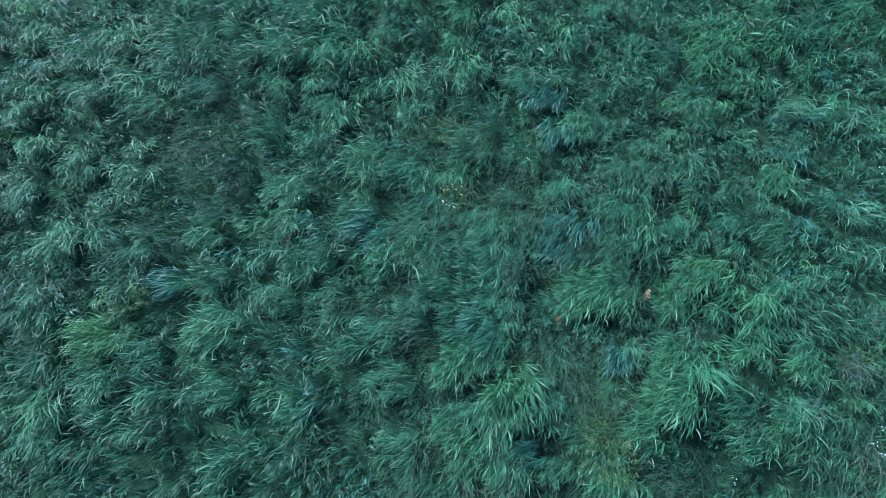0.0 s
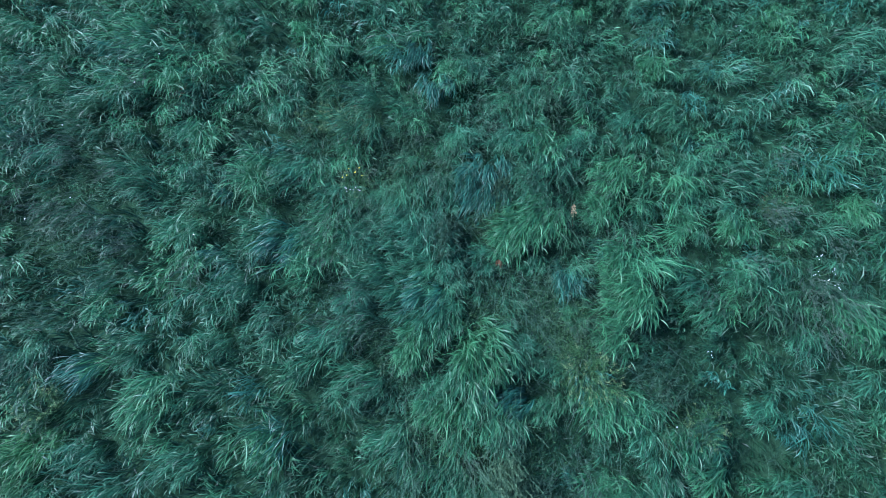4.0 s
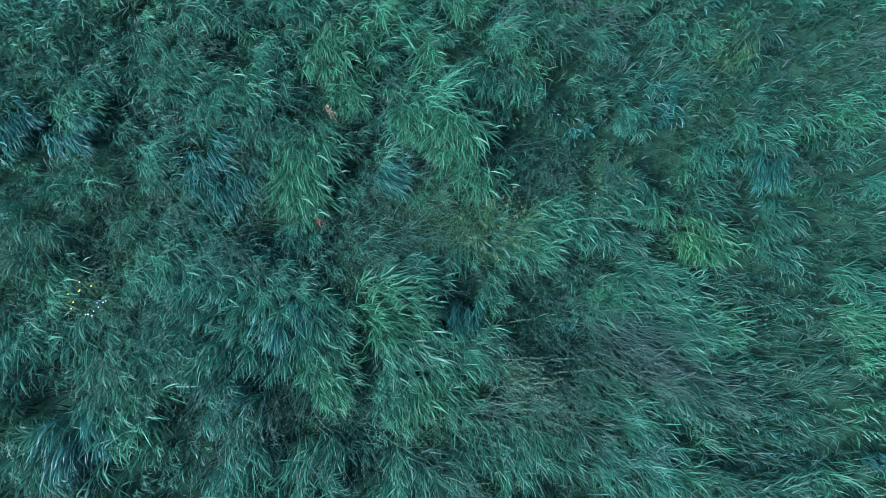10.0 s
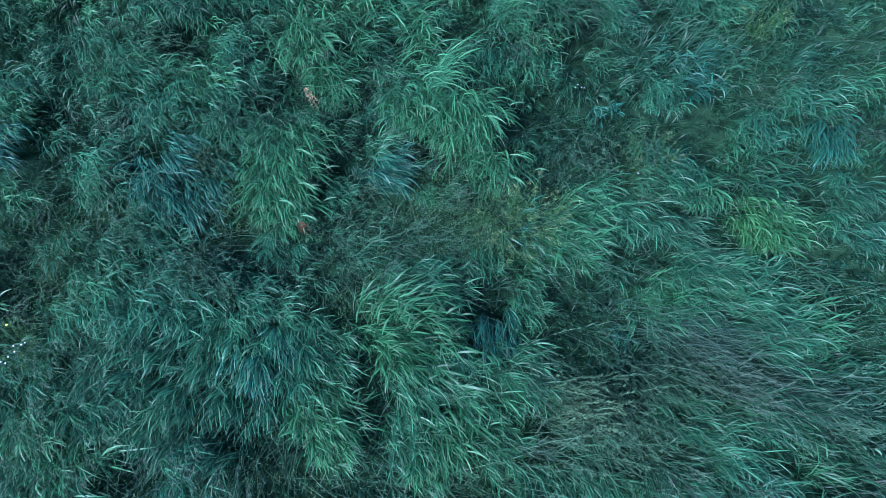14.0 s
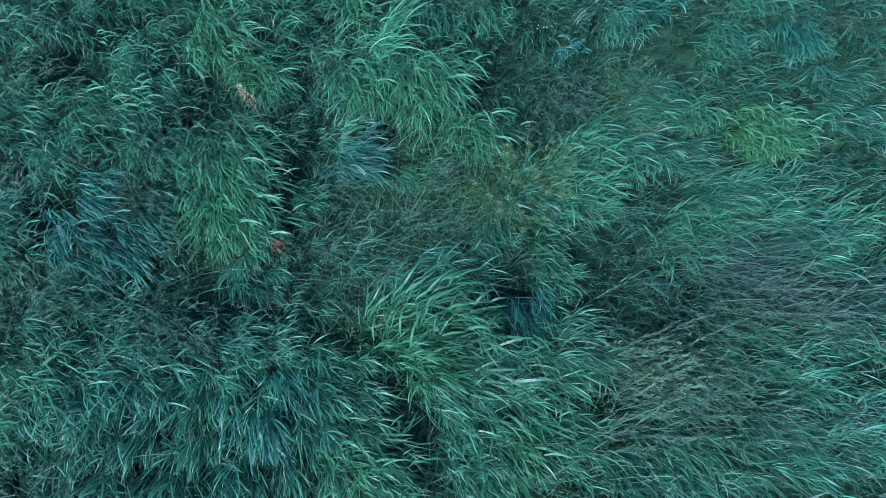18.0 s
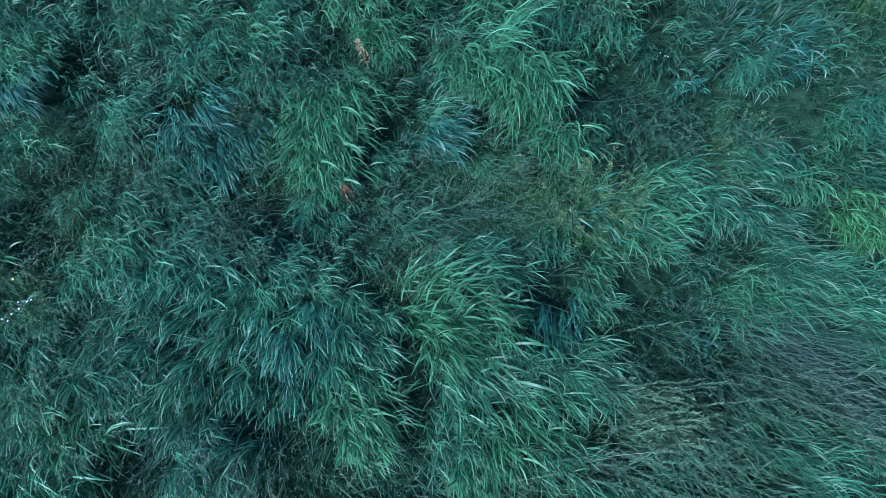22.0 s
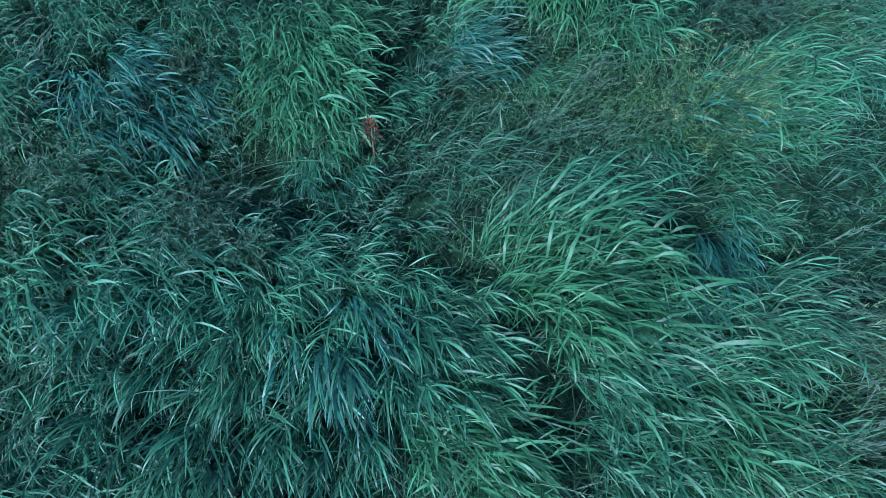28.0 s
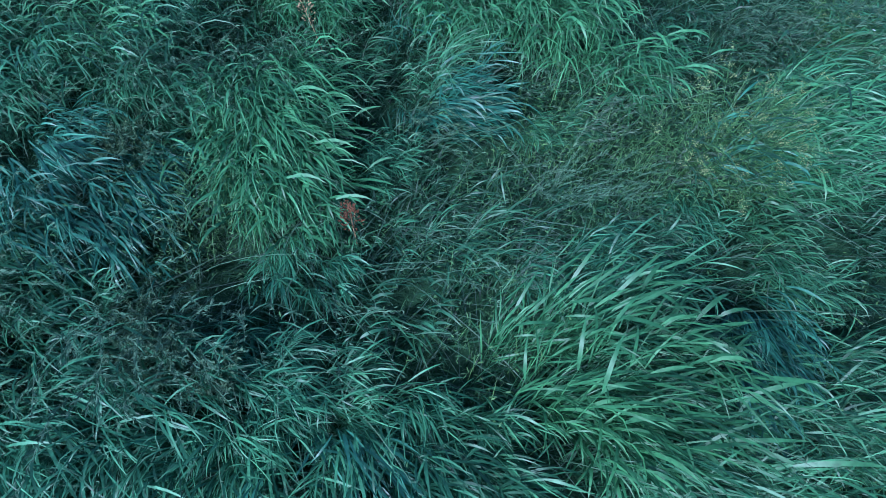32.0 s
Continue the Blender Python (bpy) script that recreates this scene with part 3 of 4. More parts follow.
def trodden(x, y):
    """How low the grass lies, from 0 to 1."""
    low = np.zeros(len(x))
    for hx, hy, r in HOLLOWS + SMALL_HOLLOWS:
        low = np.maximum(low, np.exp(-((x - hx) ** 2 + (y - hy) ** 2) / r**2))
    return low


def sward(name, boxes, tufts, per_tuft, each, length, width, label, seed, seg=4, reach=0.21, holes=(), glow=0.5, leaves=4):
    """Small tufts side by side, each a dome of locks with a lean and a hue of its own."""
    rng = np.random.default_rng(seed)
    all_x, all_y = scatter(boxes, tufts, rng, holes)
    near = np.full(len(all_x), 9.0)
    for fx, fy, a in LEANS:  # tussocks crowd out the grass at their feet
        near = np.minimum(near, (all_x - fx - 0.2 * math.cos(a)) ** 2 + (all_y - fy - 0.2 * math.sin(a)) ** 2)
    stays = rng.random(len(all_x)) > np.maximum(0.85 * trodden(all_x, all_y), 0.7 * np.exp(-near / 0.08))
    all_x, all_y = all_x[stays], all_y[stays]
    hue = hue_of(all_x, all_y, rng)
    for h, (leaf, words) in enumerate(((MEADOW, label), (BRIGHT_LEAF, "fresh bright green grass growing in drooping tufts"), (BLUE_LEAF, "glaucous blue-green grass combed over in tufts"))):
        lots = tuft_lots(all_x[hue == h], all_y[hue == h], rng, per_tuft, each, length, width, seg, reach, glow, 1.18 if h == 1 else 1.0, leaves)
        tagged(new(name, strand_mesh(name, lots, leaf)), words, "grass", kind="stuff")


def tuft_lots(tx, ty, rng, per_tuft, each, length, width, seg, reach, glow, grown, leaves):
    k = len(tx)
    way = flow(tx, ty) + rng.normal(0, 0.42, k)
    tall = rng.uniform(*length, k) * grown * lushness(tx, ty) * (1 - 0.65 * trodden(tx, ty))
    # leaf colour lighter north-west, darker south-east: uneven light evened out in the colour
    shade = np.clip(rng.normal(glow, 0.42, k) + 0.09 * np.clip(0.5 * ty - tx, -3.0, 4.0), 0, 1)
    i = np.repeat(np.arange(k), per_tuft)
    n = len(i)
    rr, aa = reach * rng.uniform(0.5, 1.45, k)[i] * np.sqrt(rng.random(n)), rng.uniform(0, 6.283, n)
    dx, dy = rr * np.cos(aa), rr * np.sin(aa)
    out = np.arctan2(dy * np.cos(way[i]) - dx * np.sin(way[i]), 0.2)
    x, y = tx[i] + dx, ty[i] + dy
    return shoots(x, y, ground_z(x, y), way[i] + 0.4 * out + rng.normal(0, 0.28, n), tall[i] * rng.uniform(0.65, 1.1, n) * np.maximum(0.7, 1.15 - 1.1 * rr), 0.62 * shade[i] + 0.38 * rng.random(n), each, rng, 0.05, 0.25, width, (0.3, 1.2), leaves=leaves, seg=seg, slim=fineness(x, y))


def fineness(x, y):
    """How wide the leaves are: narrow where fine-leaved grasses grow in patches."""
    lump = np.array([noise.noise((u * 0.8 + 4.0, v * 0.8, 1.3)) for u, v in zip(x, y)])
    fine = smooth(0.05, 0.4, lump)
    for fx, fy, r in ((2.6, -0.55, 0.7), (3.5, -0.1, 0.8), (0.5, 0.4, 0.5), (-1.3, -0.25, 0.45), (3.3, -1.2, 0.7), (1.6, 4.8, 0.6)):
        fine = np.maximum(fine, np.exp(-((x - fx) ** 2 + (y - fy) ** 2) / r**2))
    return 1 - 0.28 * fine


def hue_of(x, y, rng):
    """0 common meadow, 1 fresh green, 2 glaucous: as the nearest tussock, where one is near."""
    # extra bright green in the far west lifts its shaded side by colour
    best, hue = np.full(len(x), 0.34**2), np.where(rng.random(len(x)) < 0.10 + 0.2 * smooth(-3.0, -5.5, x), 1, np.where(rng.random(len(x)) < 0.06, 2, 0))
    for (fx, fy, _), h in zip(LEANS, HUES):
        d = (x - fx - 0.15) ** 2 + (y - fy + 0.12) ** 2
        hue, best = np.where(d < best, h, hue), np.minimum(best, d)
    return hue


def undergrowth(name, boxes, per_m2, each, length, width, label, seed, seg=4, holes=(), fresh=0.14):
    """Short grass that fills the gaps. A low fresh paints the gaps' shade into its colour."""
    rng = np.random.default_rng(seed)
    x, y = scatter(boxes, per_m2, rng, holes)
    n = len(x)
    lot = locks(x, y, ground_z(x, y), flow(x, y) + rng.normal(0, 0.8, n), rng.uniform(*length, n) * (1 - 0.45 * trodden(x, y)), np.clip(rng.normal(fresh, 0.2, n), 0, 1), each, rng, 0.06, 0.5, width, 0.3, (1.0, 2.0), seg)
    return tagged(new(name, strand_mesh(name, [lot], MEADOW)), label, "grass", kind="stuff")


NEAR = (-3.6, 3.2, -2.2, 2.6)
MIDDLE = (-5.4, 6.0, -3.8, 5.6)
FAR = [(-9.8, -5.4, -8.5, 5.6), (-8.2, 6.0, 5.6, 9.8), (-7.4, 3.0, -10.8, -3.8), (6.0, 7.4, -1.5, 8.0), (3.0, 6.0, -6.0, -3.8)]
sward("near_meadow_grass", [NEAR], 10, 10, 3, (0.34, 0.66), (0.006, 0.016), "thick tangled green meadow grass bowed over by wind", 11)
sward("middle_meadow_grass", [MIDDLE], 9, 9, 3, (0.36, 0.68), (0.007, 0.018), "thick tangled green meadow grass bowed over by wind", 12, seg=3, holes=[NEAR], glow=0.55)
# the high glow lightens the leaf colour, in place of light lacking out here
sward("outer_meadow_grass", FAR, 7, 9, 3, (0.42, 0.72), (0.012, 0.021), "thick green meadow grass lying in wind-blown tufts", 13, seg=2, reach=0.22, glow=0.85, leaves=3)
RING = [(-22, 22, 9.8, 22), (-22, 22, -22, -10.8), (-22, -9.8, -10.8, 9.8), (7.4, 22, -10.8, 9.8), (6.0, 7.4, 8.0, 9.8), (3.0, 7.4, -10.8, -6.0), (6.0, 7.4, -6.0, -1.5), (-9.8, -8.2, 5.6, 9.8), (-9.8, -7.4, -10.8, -8.5)]
undergrowth("distant_meadow_grass", RING, 6, 4, (0.45, 0.8), (0.04, 0.07), "tall green grass of the wider meadow", 17, seg=2)
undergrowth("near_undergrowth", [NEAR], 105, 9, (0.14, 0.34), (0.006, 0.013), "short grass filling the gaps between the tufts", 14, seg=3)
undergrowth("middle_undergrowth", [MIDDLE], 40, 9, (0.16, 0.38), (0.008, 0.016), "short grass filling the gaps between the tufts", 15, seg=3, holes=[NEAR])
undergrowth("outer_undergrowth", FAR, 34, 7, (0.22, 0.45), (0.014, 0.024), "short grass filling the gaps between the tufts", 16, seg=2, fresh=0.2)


def loose_stalks(name, boxes, per_m2, seed, label, holes=()):
    """Single thin stalks with narrow seed heads, strewn over the meadow."""
    rng = np.random.default_rng(seed)
    x, y = scatter(boxes, per_m2, rng, holes)
    tall = trodden(x, y) < 0.35
    x, y = x[tall], y[tall]
    n = len(x)
    root = np.stack([x, y, ground_z(x, y)], -1)
    way = flow(x, y) + rng.normal(0, 0.4, n)
    stems = strands(root, way, rng.uniform(0.55, 0.85, n), np.full(n, 0.0035), rng.uniform(0.2, 0.6, n), rng.uniform(0.9, 1.6, n), 5, 0.8, rng=rng, blunt=0.6, sweep=rng.normal(0, 0.15, n))
    i = np.repeat(np.arange(n), 6)
    u = rng.random(len(i))[:, None]
    at = stems[6][i, 4] * (1 - u) + stems[6][i, 5] * u
    m = len(i)
    heads = strands(at, way[i] + rng.normal(0, 0.6, m), rng.uniform(0.015, 0.035, m), rng.uniform(0.004, 0.007, m), rng.uniform(0.7, 1.3, m), rng.uniform(1.2, 1.7, m), 2, rng=rng)
    return tagged(new(name, strand_mesh(name, [stems, heads], PALE)), label, "grass stalks", kind="stuff")


loose_stalks("near_stalks", [NEAR], 90, 21, "thin pale grass stalks with narrow seed heads")
loose_stalks("middle_stalks", [MIDDLE], 28, 22, "thin pale grass stalks with narrow seed heads", holes=[NEAR])
loose_stalks("outer_stalks", FAR, 18, 23, "thin pale grass stalks with narrow seed heads")


# ---- seeding grass: thin stalks with feathery heads ----
def seeding_kind(material, seed, stalks=26, reach=0.22, tall=(0.6, 0.85), lean=(0.9, 1.6), fluff=1.0):
    rng = np.random.default_rng(seed)
    rr, aa = reach * np.sqrt(rng.random(stalks)), rng.uniform(0, 6.283, stalks)
    root = np.stack([rr * np.cos(aa), rr * np.sin(aa), np.zeros(stalks)], -1)
    stems = strands(root, rng.normal(0, 0.35, stalks), rng.uniform(*tall, stalks), np.full(stalks, 0.003), rng.uniform(0.1, 0.35, stalks), rng.uniform(*lean, stalks), 5, 1.3, rng=rng, blunt=0.5)
    line = stems[6]
    heads = []
    for j, each in ((3, 14), (4, 20)):
        i = np.repeat(np.arange(stalks), each)
        u = rng.random(len(i))[:, None]
        at = line[i, j] * (1 - u) + line[i, j + 1] * u
        out = line[i, j + 1] - line[i, j]
        az = np.arctan2(out[:, 1], out[:, 0]) + rng.normal(0, 0.35 * fluff, len(i))
        tilt = np.arctan2(np.hypot(out[:, 0], out[:, 1]), out[:, 2])
        m = len(i)
        heads.append(strands(at, az, rng.uniform(0.025, 0.06, m) * (1.2 - 0.4 * (j - 3)), fluff * rng.uniform(0.004, 0.007, m), tilt + rng.normal(0, 0.3 * fluff, m), tilt + rng.normal(0.15, 0.3 * fluff, m), 2, rng=rng))
    return strand_mesh("stalks", [stems], material), strand_mesh("seed_heads", heads, material)


PALE_SEED = [seeding_kind(PALE, 500 + i) for i in range(3)]
FEATHER_SEED = [seeding_kind(FEATHER, 540 + i, 44, 0.17, (0.52, 0.76), (0.2, 0.9), 1.45) for i in range(3)]
MAUVE_SEED = [seeding_kind(MAUVE, 520 + i, 24) for i in range(3)]


def seeding_grass(x, y, size=1.0, kind=PALE_SEED, turn=0.0):
    stalks, heads = kind[int(dice.integers(0, 3))]
    ob = new("seeding_grass")
    ob.empty_display_size = 0.1
    part("stalks", stalks, ob)
    part("seed_heads", heads, ob, "feathery seed heads")
    lean = math.degrees(float(flow(x, y))) + turn + float(dice.normal(0, 12))
    ob.matrix_world = pose(x, y, float(ground_z(x, y)) - 0.01, 0, 0, lean) @ Matrix.Scale(size, 4)
    label = "mauve-grey grass in seed with feathery heads" if kind is MAUVE_SEED else "dense pale clump of grass in fluffy seed" if kind is FEATHER_SEED else "pale grey-green grass in seed with feathery heads"
    return tagged(ob, label, "seeding grass", "grasses in seed")


for x, y, s in ((-1.6, -0.2, 1), (-1.4, -0.25, 0.9), (-1.75, 1.7, 1), (-1.4, 1.6, 0.9), (0.4, 0.6, 0.7), (-2.5, 0.2, 1), (-2.4, 0.0, 1), (-1.0, 1.7, 0.9), (1.9, 1.9, 1), (2.1, 2.1, 1), (2.75, 2.2, 1), (2.25, -0.75, 1), (2.0, -1.05, 0.9), (3.2, -0.3, 0.8), (-2.1, 6.7, 1.1), (-1.1, 7.3, 1.1), (-1.9, 1.0, 0.9), (-3.4, 1.9, 1), (-5.3, 1.5, 1), (-2.2, -1.7, 1), (-2.5, -1.3, 0.9), (4.3, -0.2, 1), (-0.22, 1.1, 0.7), (-1.35, 1.45, 0.8), (-2.9, -0.3, 0.9), (1.8, -0.4, 0.9), (-2.2, -6.2, 1), (-1.8, -6.6, 1), (-6.7, -4.1, 1), (-4.6, -0.3, 1), (-3.5, -6.8, 1), (2.4, -0.6, 0.9), (2.6, -0.75, 1), (2.5, -0.95, 0.8), (2.75, -0.55, 0.9), (2.9, -0.2, 0.8), (2.95, 0.1, 0.8), (-1.2, -0.05, 0.8), (-1.45, 0.0, 0.8), (0.75, 0.62, 0.6), (0.95, 0.45, 0.6), (-4.8, -6.9, 1), (-3.7, -6.2, 1), (-3.2, -5.6, 1), (-2.6, -5.2, 1), (-5.0, -4.6, 1), (-5.6, -5.2, 1)):
    seeding_grass(x, y, s)
for x, y, s in ((1.6, 4.8, 1), (1.8, 5.0, 1), (1.3, 4.7, 1), (2.0, 4.6, 1), (3.3, 0.05, 0.8), (-0.4, -1.9, 0.9), (-0.9, -1.8, 0.9), (0.1, 4.8, 1), (-6.0, -4.0, 1), (-3.8, -5.9, 1), (-1.7, -2.1, 0.8), (0.7, 1.0, 0.6), (1.1, 0.75, 0.6), (0.1, 4.8, 0.9), (-0.7, 5.5, 1), (0.9, 5.5, 1), (0.7, 4.1, 1), (-0.6, -2.4, 0.8), (2.3, 4.5, 1), (5.9, 5.5, 1), (5.2, 3.2, 1), (4.5, 5.3, 1), (-2.2, -4.1, 1), (-0.1, -0.67, 0.5), (0.27, 0.1, 0.5), (3.5, -0.2, 0.9), (3.75, -0.35, 0.9), (-4.6, -6.4, 1), (-4.2, -6.1, 1), (-4.0, -5.5, 1), (-3.4, -5.2, 1), (-4.9, -5.4, 1), (-3.0, -4.9, 0.9), (-5.3, -6.0, 1), (-4.4, -4.8, 1)):
    seeding_grass(x, y, s, MAUVE_SEED)
for x, y, s in ((2.10, -0.60, 1.0), (2.28, -0.72, 1.0), (2.16, -0.86, 0.95), (2.40, -0.55, 0.85), (-1.32, -0.28, 0.75), (-1.12, -0.36, 0.7), (-1.5, -0.2, 0.7), (-1.85, 0.95, 0.7), (2.62, 1.55, 0.75), (-2.75, -0.55, 0.75)):
    seeding_grass(x, y, s, FEATHER_SEED)
spread = np.random.default_rng(88)
for x, y in zip(*scatter([(-4.5, 5.0, -3.0, 4.8)], 0.55, spread)):  # thinly strewn over the meadow
    if trodden(np.array([x]), np.array([y]))[0] < 0.3:
        seeding_grass(float(x), float(y), float(spread.uniform(0.65, 0.95)), PALE_SEED if spread.random() < 0.7 else MAUVE_SEED)


# ---- long stems that lie flat ----
def lodged(name, cx, cy, rx, ry, angle, count, seed, low=0.12, high=0.34, loose=0.25):
    rng = np.random.default_rng(seed)
    x, y = rng.normal(cx, rx, count), rng.normal(cy, ry, count)
    root = np.stack([x, y, ground_z(x, y) + rng.uniform(low, high, count)], -1)
    lot = strands(root, radians(angle) + rng.normal(0, loose, count), rng.uniform(0.5, 1.0, count), rng.uniform(0.003, 0.006, count), rng.uniform(1.2, 1.5, count), rng.uniform(1.5, 1.75, count), 5, rng=rng)
    return tagged(new(name, strand_mesh(name, [lot], LODGED)), "long mauve-brown grass stems lodged flat in a swath" if name == "lodged_grass" else "withered brown stems lying on the soil", "dead grass", kind="stuff")


lodged("lodged_grass", 3.1, 0.14, 0.34, 0.12, -5, 150, 31)
lodged("lodged_grass", 4.0, -0.08, 0.36, 0.12, -18, 140, 32)
lodged("lodged_grass", 1.6, 4.8, 0.25, 0.5, -50, 170, 33)
lodged("ground_litter", -0.2, 0.2, 1.6, 1.1, -35, 900, 34, 0.01, 0.08, 1.2)


# ---- low herbs with small leaves, in the gaps ----
def low_herbs(name, spots, seed):
    rng = np.random.default_rng(seed)
    pts = [np.stack([rng.normal(x, r, k), rng.normal(y, r, k)], -1) for x, y, r, k in spots]
    p = np.concatenate(pts)
    n = len(p)
    root = np.stack([p[:, 0], p[:, 1], ground_z(p[:, 0], p[:, 1]) + rng.uniform(0.10, 0.40, n)], -1)
    lot = strands(root, rng.uniform(0, 6.283, n), rng.uniform(0.012, 0.034, n), rng.uniform(0.004, 0.008, n), rng.uniform(0.9, 1.5, n), rng.uniform(1.3, 1.9, n), 2, rng=rng)
    stem = strands(root[::6] - np.array([0, 0, 0.12]), rng.uniform(0, 6.283, len(root[::6])), rng.uniform(0.15, 0.22, len(root[::6])), np.full(len(root[::6]), 0.003), rng.uniform(0, 0.5, len(root[::6])), rng.uniform(0.3, 1.0, len(root[::6])), 3, rng=rng)
    return tagged(new(name, strand_mesh(name, [lot, stem], HERB)), "small-leaved dark green herbs growing low in the grass", "herbs", kind="stuff")


low_herbs("low_herbs", [(0.5, 0.4, 0.45, 2000), (-1.35, 0.55, 0.22, 2200), (0.9, 0.9, 0.3, 2200), (1.2, 0.75, 0.2, 1200), (0.2, 0.0, 0.35, 900), (2.6, 1.8, 0.35, 2000), (2.4, -0.9, 0.5, 3000), (-2.4, -0.4, 0.4, 2600), (-3.7, -1.1, 0.4, 2600), (-4.1, -1.6, 0.3, 1500), (-2.4, -1.5, 0.4, 2000), (-0.5, -2.2, 0.5, 2000), (1.5, -1.7, 0.5, 2000), (3.6, -1.0, 0.5, 2000), (0.8, 4.6, 0.5, 2000), (-4.6, -5.6, 0.6, 2500), (-3.2, -5.9, 0.6, 2500)], 41)


# ---- bushy herbs with greenish-yellow florets ----
def herb_bush(x, y, size=1.0, seed=1, rusty=False):
    rng = np.random.default_rng(seed)
    k = 64
    rr, aa = 0.14 * np.sqrt(rng.random(k)), rng.uniform(0, 6.283, k)
    root = np.stack([rr * np.cos(aa), rr * np.sin(aa), np.zeros(k)], -1)
    stems = strands(root, aa + rng.normal(0, 0.4, k), rng.uniform(0.42, 0.66, k), np.full(k, 0.004), rng.uniform(0.1, 0.3, k), rng.uniform(0.4, 1.1, k), 5, rng=rng, blunt=0.5)
    line = stems[6]
    i = np.repeat(np.arange(k), 22)
    j = rng.integers(1, 5, len(i))
    u = rng.random(len(i))[:, None]
    at = line[i, j] * (1 - u) + line[i, j + 1] * u
    n = len(i)
    leaves = strands(at, rng.uniform(0, 6.283, n), rng.uniform(0.025, 0.06, n), rng.uniform(0.003, 0.006, n), rng.uniform(0.8, 1.4, n), rng.uniform(1.2, 1.9, n), 3, rng=rng)
    i = np.repeat(np.arange(0, k, 2), 22)
    m = len(i)
    at = line[i, 5] + rng.normal(0, 0.014, (m, 3)) * np.array([1, 1, 0.3])
    heads = strands(at, rng.uniform(0, 6.283, m), rng.uniform(0.004, 0.008, m), rng.uniform(0.004, 0.006, m), rng.uniform(0.6, 1.5, m), rng.uniform(1.2, 1.7, m), 2, rng=rng)
    ob = new("herb_bush")
    ob.empty_display_size = 0.1
    part("greenery", strand_mesh("greenery", [stems, leaves], HERB if rusty else BUSH), ob)
    tagged(part("floret_cluster", strand_mesh("floret_cluster", [heads], RUST if rusty else YELLOWISH), ob, "rusty brown seed clusters" if rusty else "tiny greenish-yellow florets"), kind="stuff")
    ob.matrix_world = pose(x, y, float(ground_z(x, y)) - 0.01, 0, 0, float(rng.uniform(0, 360))) @ Matrix.Scale(size, 4)
    return tagged(ob, "bushy herb gone to rusty seed in the grass" if rusty else "bushy green herb dotted with greenish-yellow florets", "herb", "bushy herbs")


for i, (x, y, s) in enumerate(((1.42, 0.84, 1), (1.66, 1.0, 1.0), (1.58, 0.72, 0.95), (2.75, 2.1, 0.9), (-4.1, -1.6, 0.9), (-3.95, -1.35, 0.8), (-2.7, -1.35, 0.8), (4.1, 4.6, 1), (-0.9, -6.6, 1))):
    herb_bush(x, y, s, 600 + i)
herb_bush(-3.7, -1.05, 0.9, 640, rusty=True)
herb_bush(0.15, 4.85, 0.8, 641, rusty=True)


# ---- flowers and single plants ----
def stalk_mesh(name, material, top, width=0.005, seed=1):
    rng = np.random.default_rng(seed)
    lot = strands(np.zeros((2, 3)), np.array([0.0, 1.57]), np.full(2, top), np.full(2, width), np.zeros(2), np.full(2, 0.12), 4, rng=rng, twist=0.0, blunt=0.9)
    return strand_mesh(name, [lot], material)


def petal_mesh(name, material, count, radius, lift, cluster=1, gap=0.0, seed=1):
    """Rounded petals set round one or several centres."""
    rng = np.random.default_rng(seed)
    bm = bmesh.new()
    for c in range(cluster):
        off = Vector((rng.normal(0, gap), rng.normal(0, gap), lift + rng.normal(0, gap * 0.3)))
        for p in range(count):
            a = 6.283 * p / count + 0.3 * c
            ring = []
            for r, w, z in ((0.15, 0.08, 0.0), (0.6, 0.42, 0.12), (0.9, 0.30, 0.10)):
                for sgn in (-1, 1):
                    v = Vector((r * radius, sgn * w * radius, z * radius))
                    ring.append(bm.verts.new(off + Matrix.Rotation(a, 3, "Z") @ v))
            bm.faces.new((ring[0], ring[1], ring[3], ring[2]))
            bm.faces.new((ring[2], ring[3], ring[5], ring[4]))
    me = bpy.data.meshes.new(name)
    bm.to_mesh(me)
    bm.free()
    me.materials.append(material)
    return me


def flower(name, x, y, height, petals, label, category, group):
    ob = new(name)
    ob.empty_display_size = 0.05
    part("stem", stalk_mesh("stem", HERB, height), ob)
    part("petals", petals, ob)
    ob.matrix_world = pose(x, y, float(ground_z(x, y)), float(dice.normal(0, 6)), float(dice.normal(0, 6)), float(dice.uniform(0, 360)))
    return tagged(ob, label, category, group)


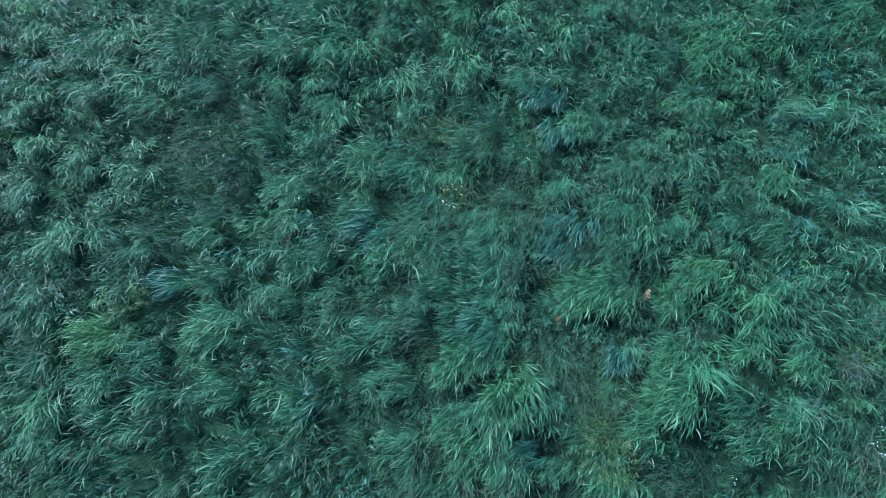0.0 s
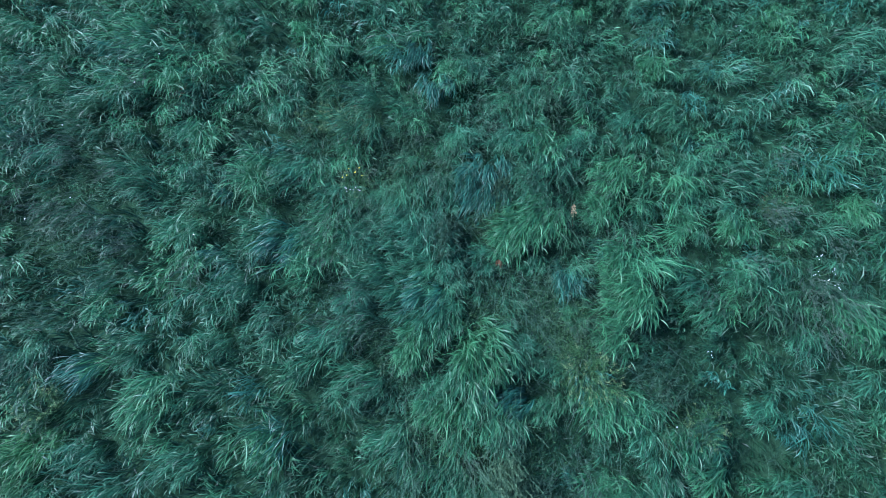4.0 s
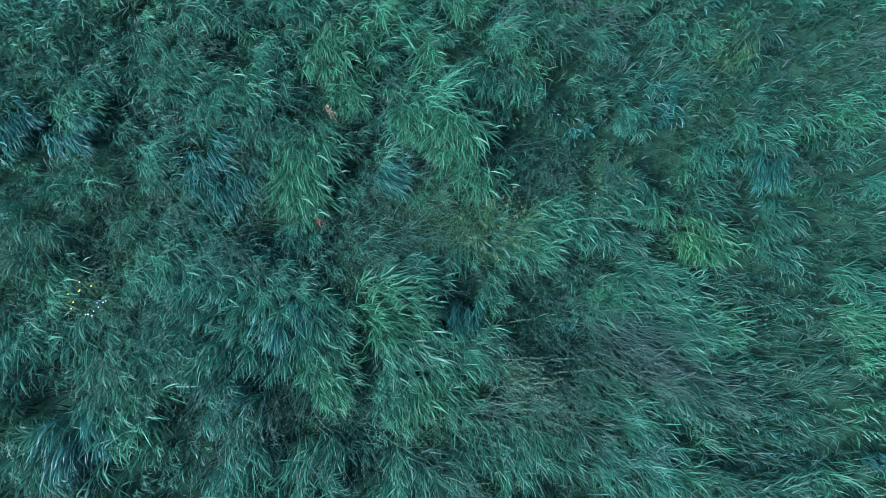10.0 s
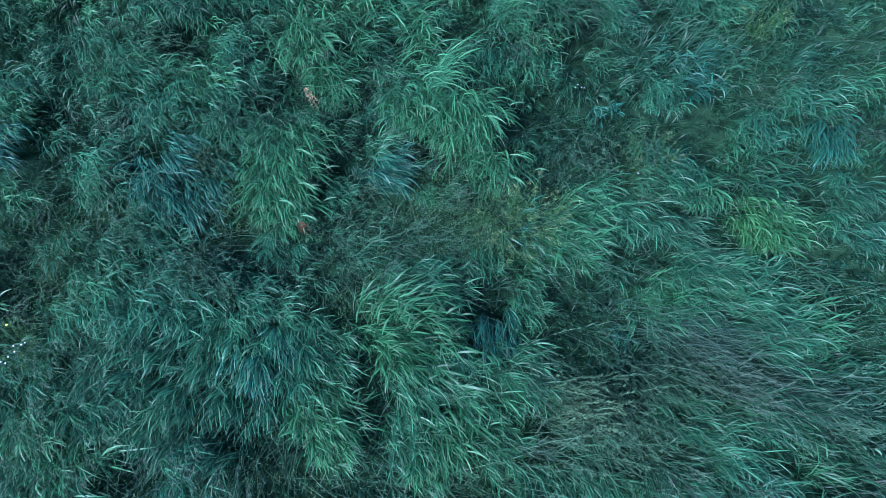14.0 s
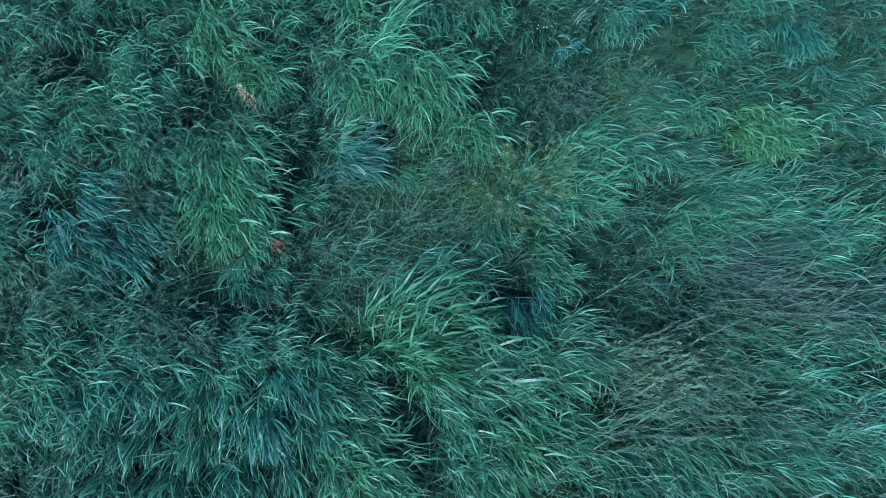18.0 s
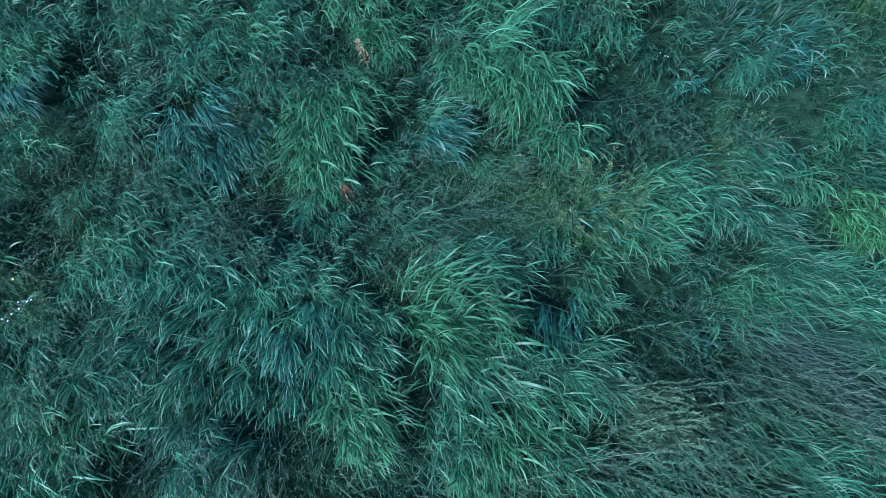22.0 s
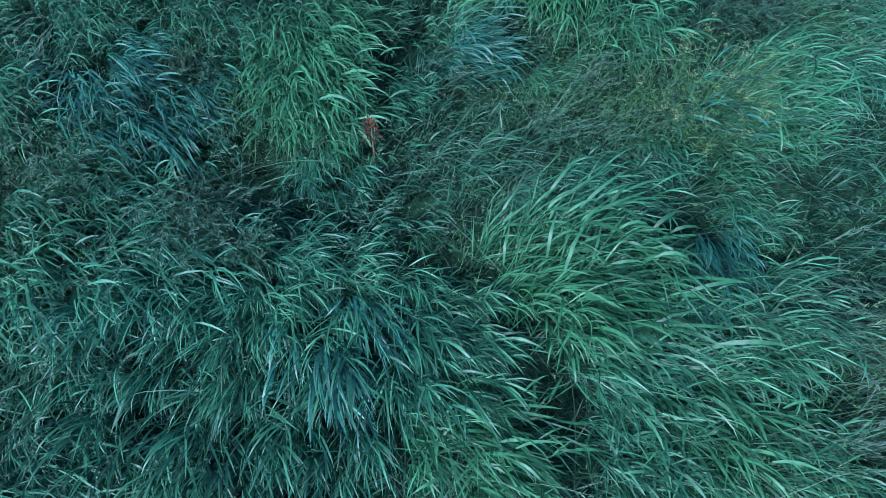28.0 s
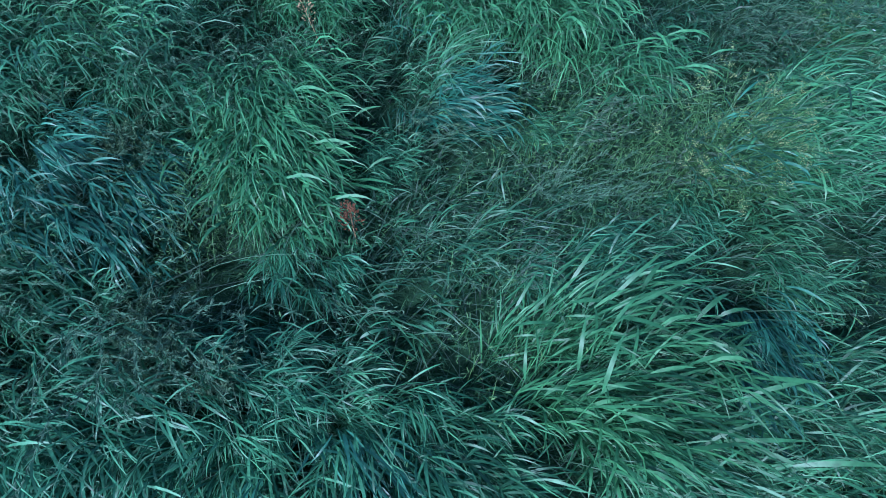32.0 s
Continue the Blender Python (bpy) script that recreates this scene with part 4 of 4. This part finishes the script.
WHITE_BLOOM = petal_mesh("petals", WHITE, 5, 0.008, 0.56, 5, 0.018, 3)
WHITE_SINGLE = petal_mesh("petals", WHITE, 6, 0.011, 0.56, 1, 0.0, 4)
YELLOW_BLOOM = petal_mesh("petals", YELLOW, 5, 0.011, 0.52, 1, 0.0, 5)
for x, y in ((-3.81, -6.31), (-3.9, -5.62), (-5.25, -5.56), (-6.2, -3.75), (-3.0, 6.1), (-3.05, 5.95), (-5.7, -4.2), (2.48, 1.5), (6.6, 2.0), (6.5, 0.6), (-5.0, -7.4), (-2.6, -4.0)):
    flower("white_flower", x, y, 0.56, WHITE_SINGLE, "single small white meadow flower among grass", "flower", "white flowers")
for x, y in ((1.24, 5.0), (1.5, 4.78), (1.42, 4.7), (1.6, 4.85), (1.95, 2.45), (-2.44, -1.5), (-2.4, -1.42), (1.38, 4.88)):
    flower("white_flower_cluster", x, y, 0.56, WHITE_BLOOM, "cluster of small white blossoms in the grass", "flower", "white blossom clusters")
for x, y in ((-2.69, -1.29), (-2.66, -1.25), (-2.73, -1.33), (-2.69, -1.53), (-2.8, -1.5), (-2.6, -1.2), (-2.75, -1.42)):
    flower("buttercup", x, y, 0.52, YELLOW_BLOOM, "small yellow buttercup in the grass", "flower", "buttercups")


def seed_spike(name, x, y, height, reach, grains, material, label, category, lean=0.0, seed=1):
    """An upright stalk with a ragged spike of seeds."""
    rng = np.random.default_rng(seed)
    n = grains
    u = rng.random(n)
    a = rng.uniform(0, 6.283, n)
    r = reach * (1 - 0.6 * u) * np.sqrt(rng.random(n))
    at = np.stack([r * np.cos(a), r * np.sin(a), height * (0.62 + 0.38 * u)], -1)
    lot = strands(at, a, rng.uniform(0.008, 0.02, n), rng.uniform(0.006, 0.012, n), rng.uniform(0.4, 1.2, n), rng.uniform(1.0, 1.9, n), 2, rng=rng)
    ob = new(name)
    ob.empty_display_size = 0.05
    part("stalk", stalk_mesh("stalk", STRAW, height, 0.005, seed), ob)
    tagged(part("seed_spike", strand_mesh("seed_spike", [lot], material), ob), kind="stuff")
    ob.matrix_world = pose(x, y, float(ground_z(x, y)) - 0.01, 0, lean, float(rng.uniform(0, 360)))
    return tagged(ob, label, category)


seed_spike("dock_plant", -0.52, 0.36, 0.62, 0.06, 170, RUST, "rusty brown dock seed head rising beside bright grass", "dock", 12, 3)
seed_spike("dead_seed_head", -0.78, 1.75, 0.8, 0.05, 160, STRAW, "straw-coloured dead seed head above the grass", "seed head", 10, 4)
seed_spike("dead_seed_head", -5.4, -3.95, 0.6, 0.06, 160, STRAW, "broken straw-coloured seed head lying over the grass", "seed head", 55, 5)
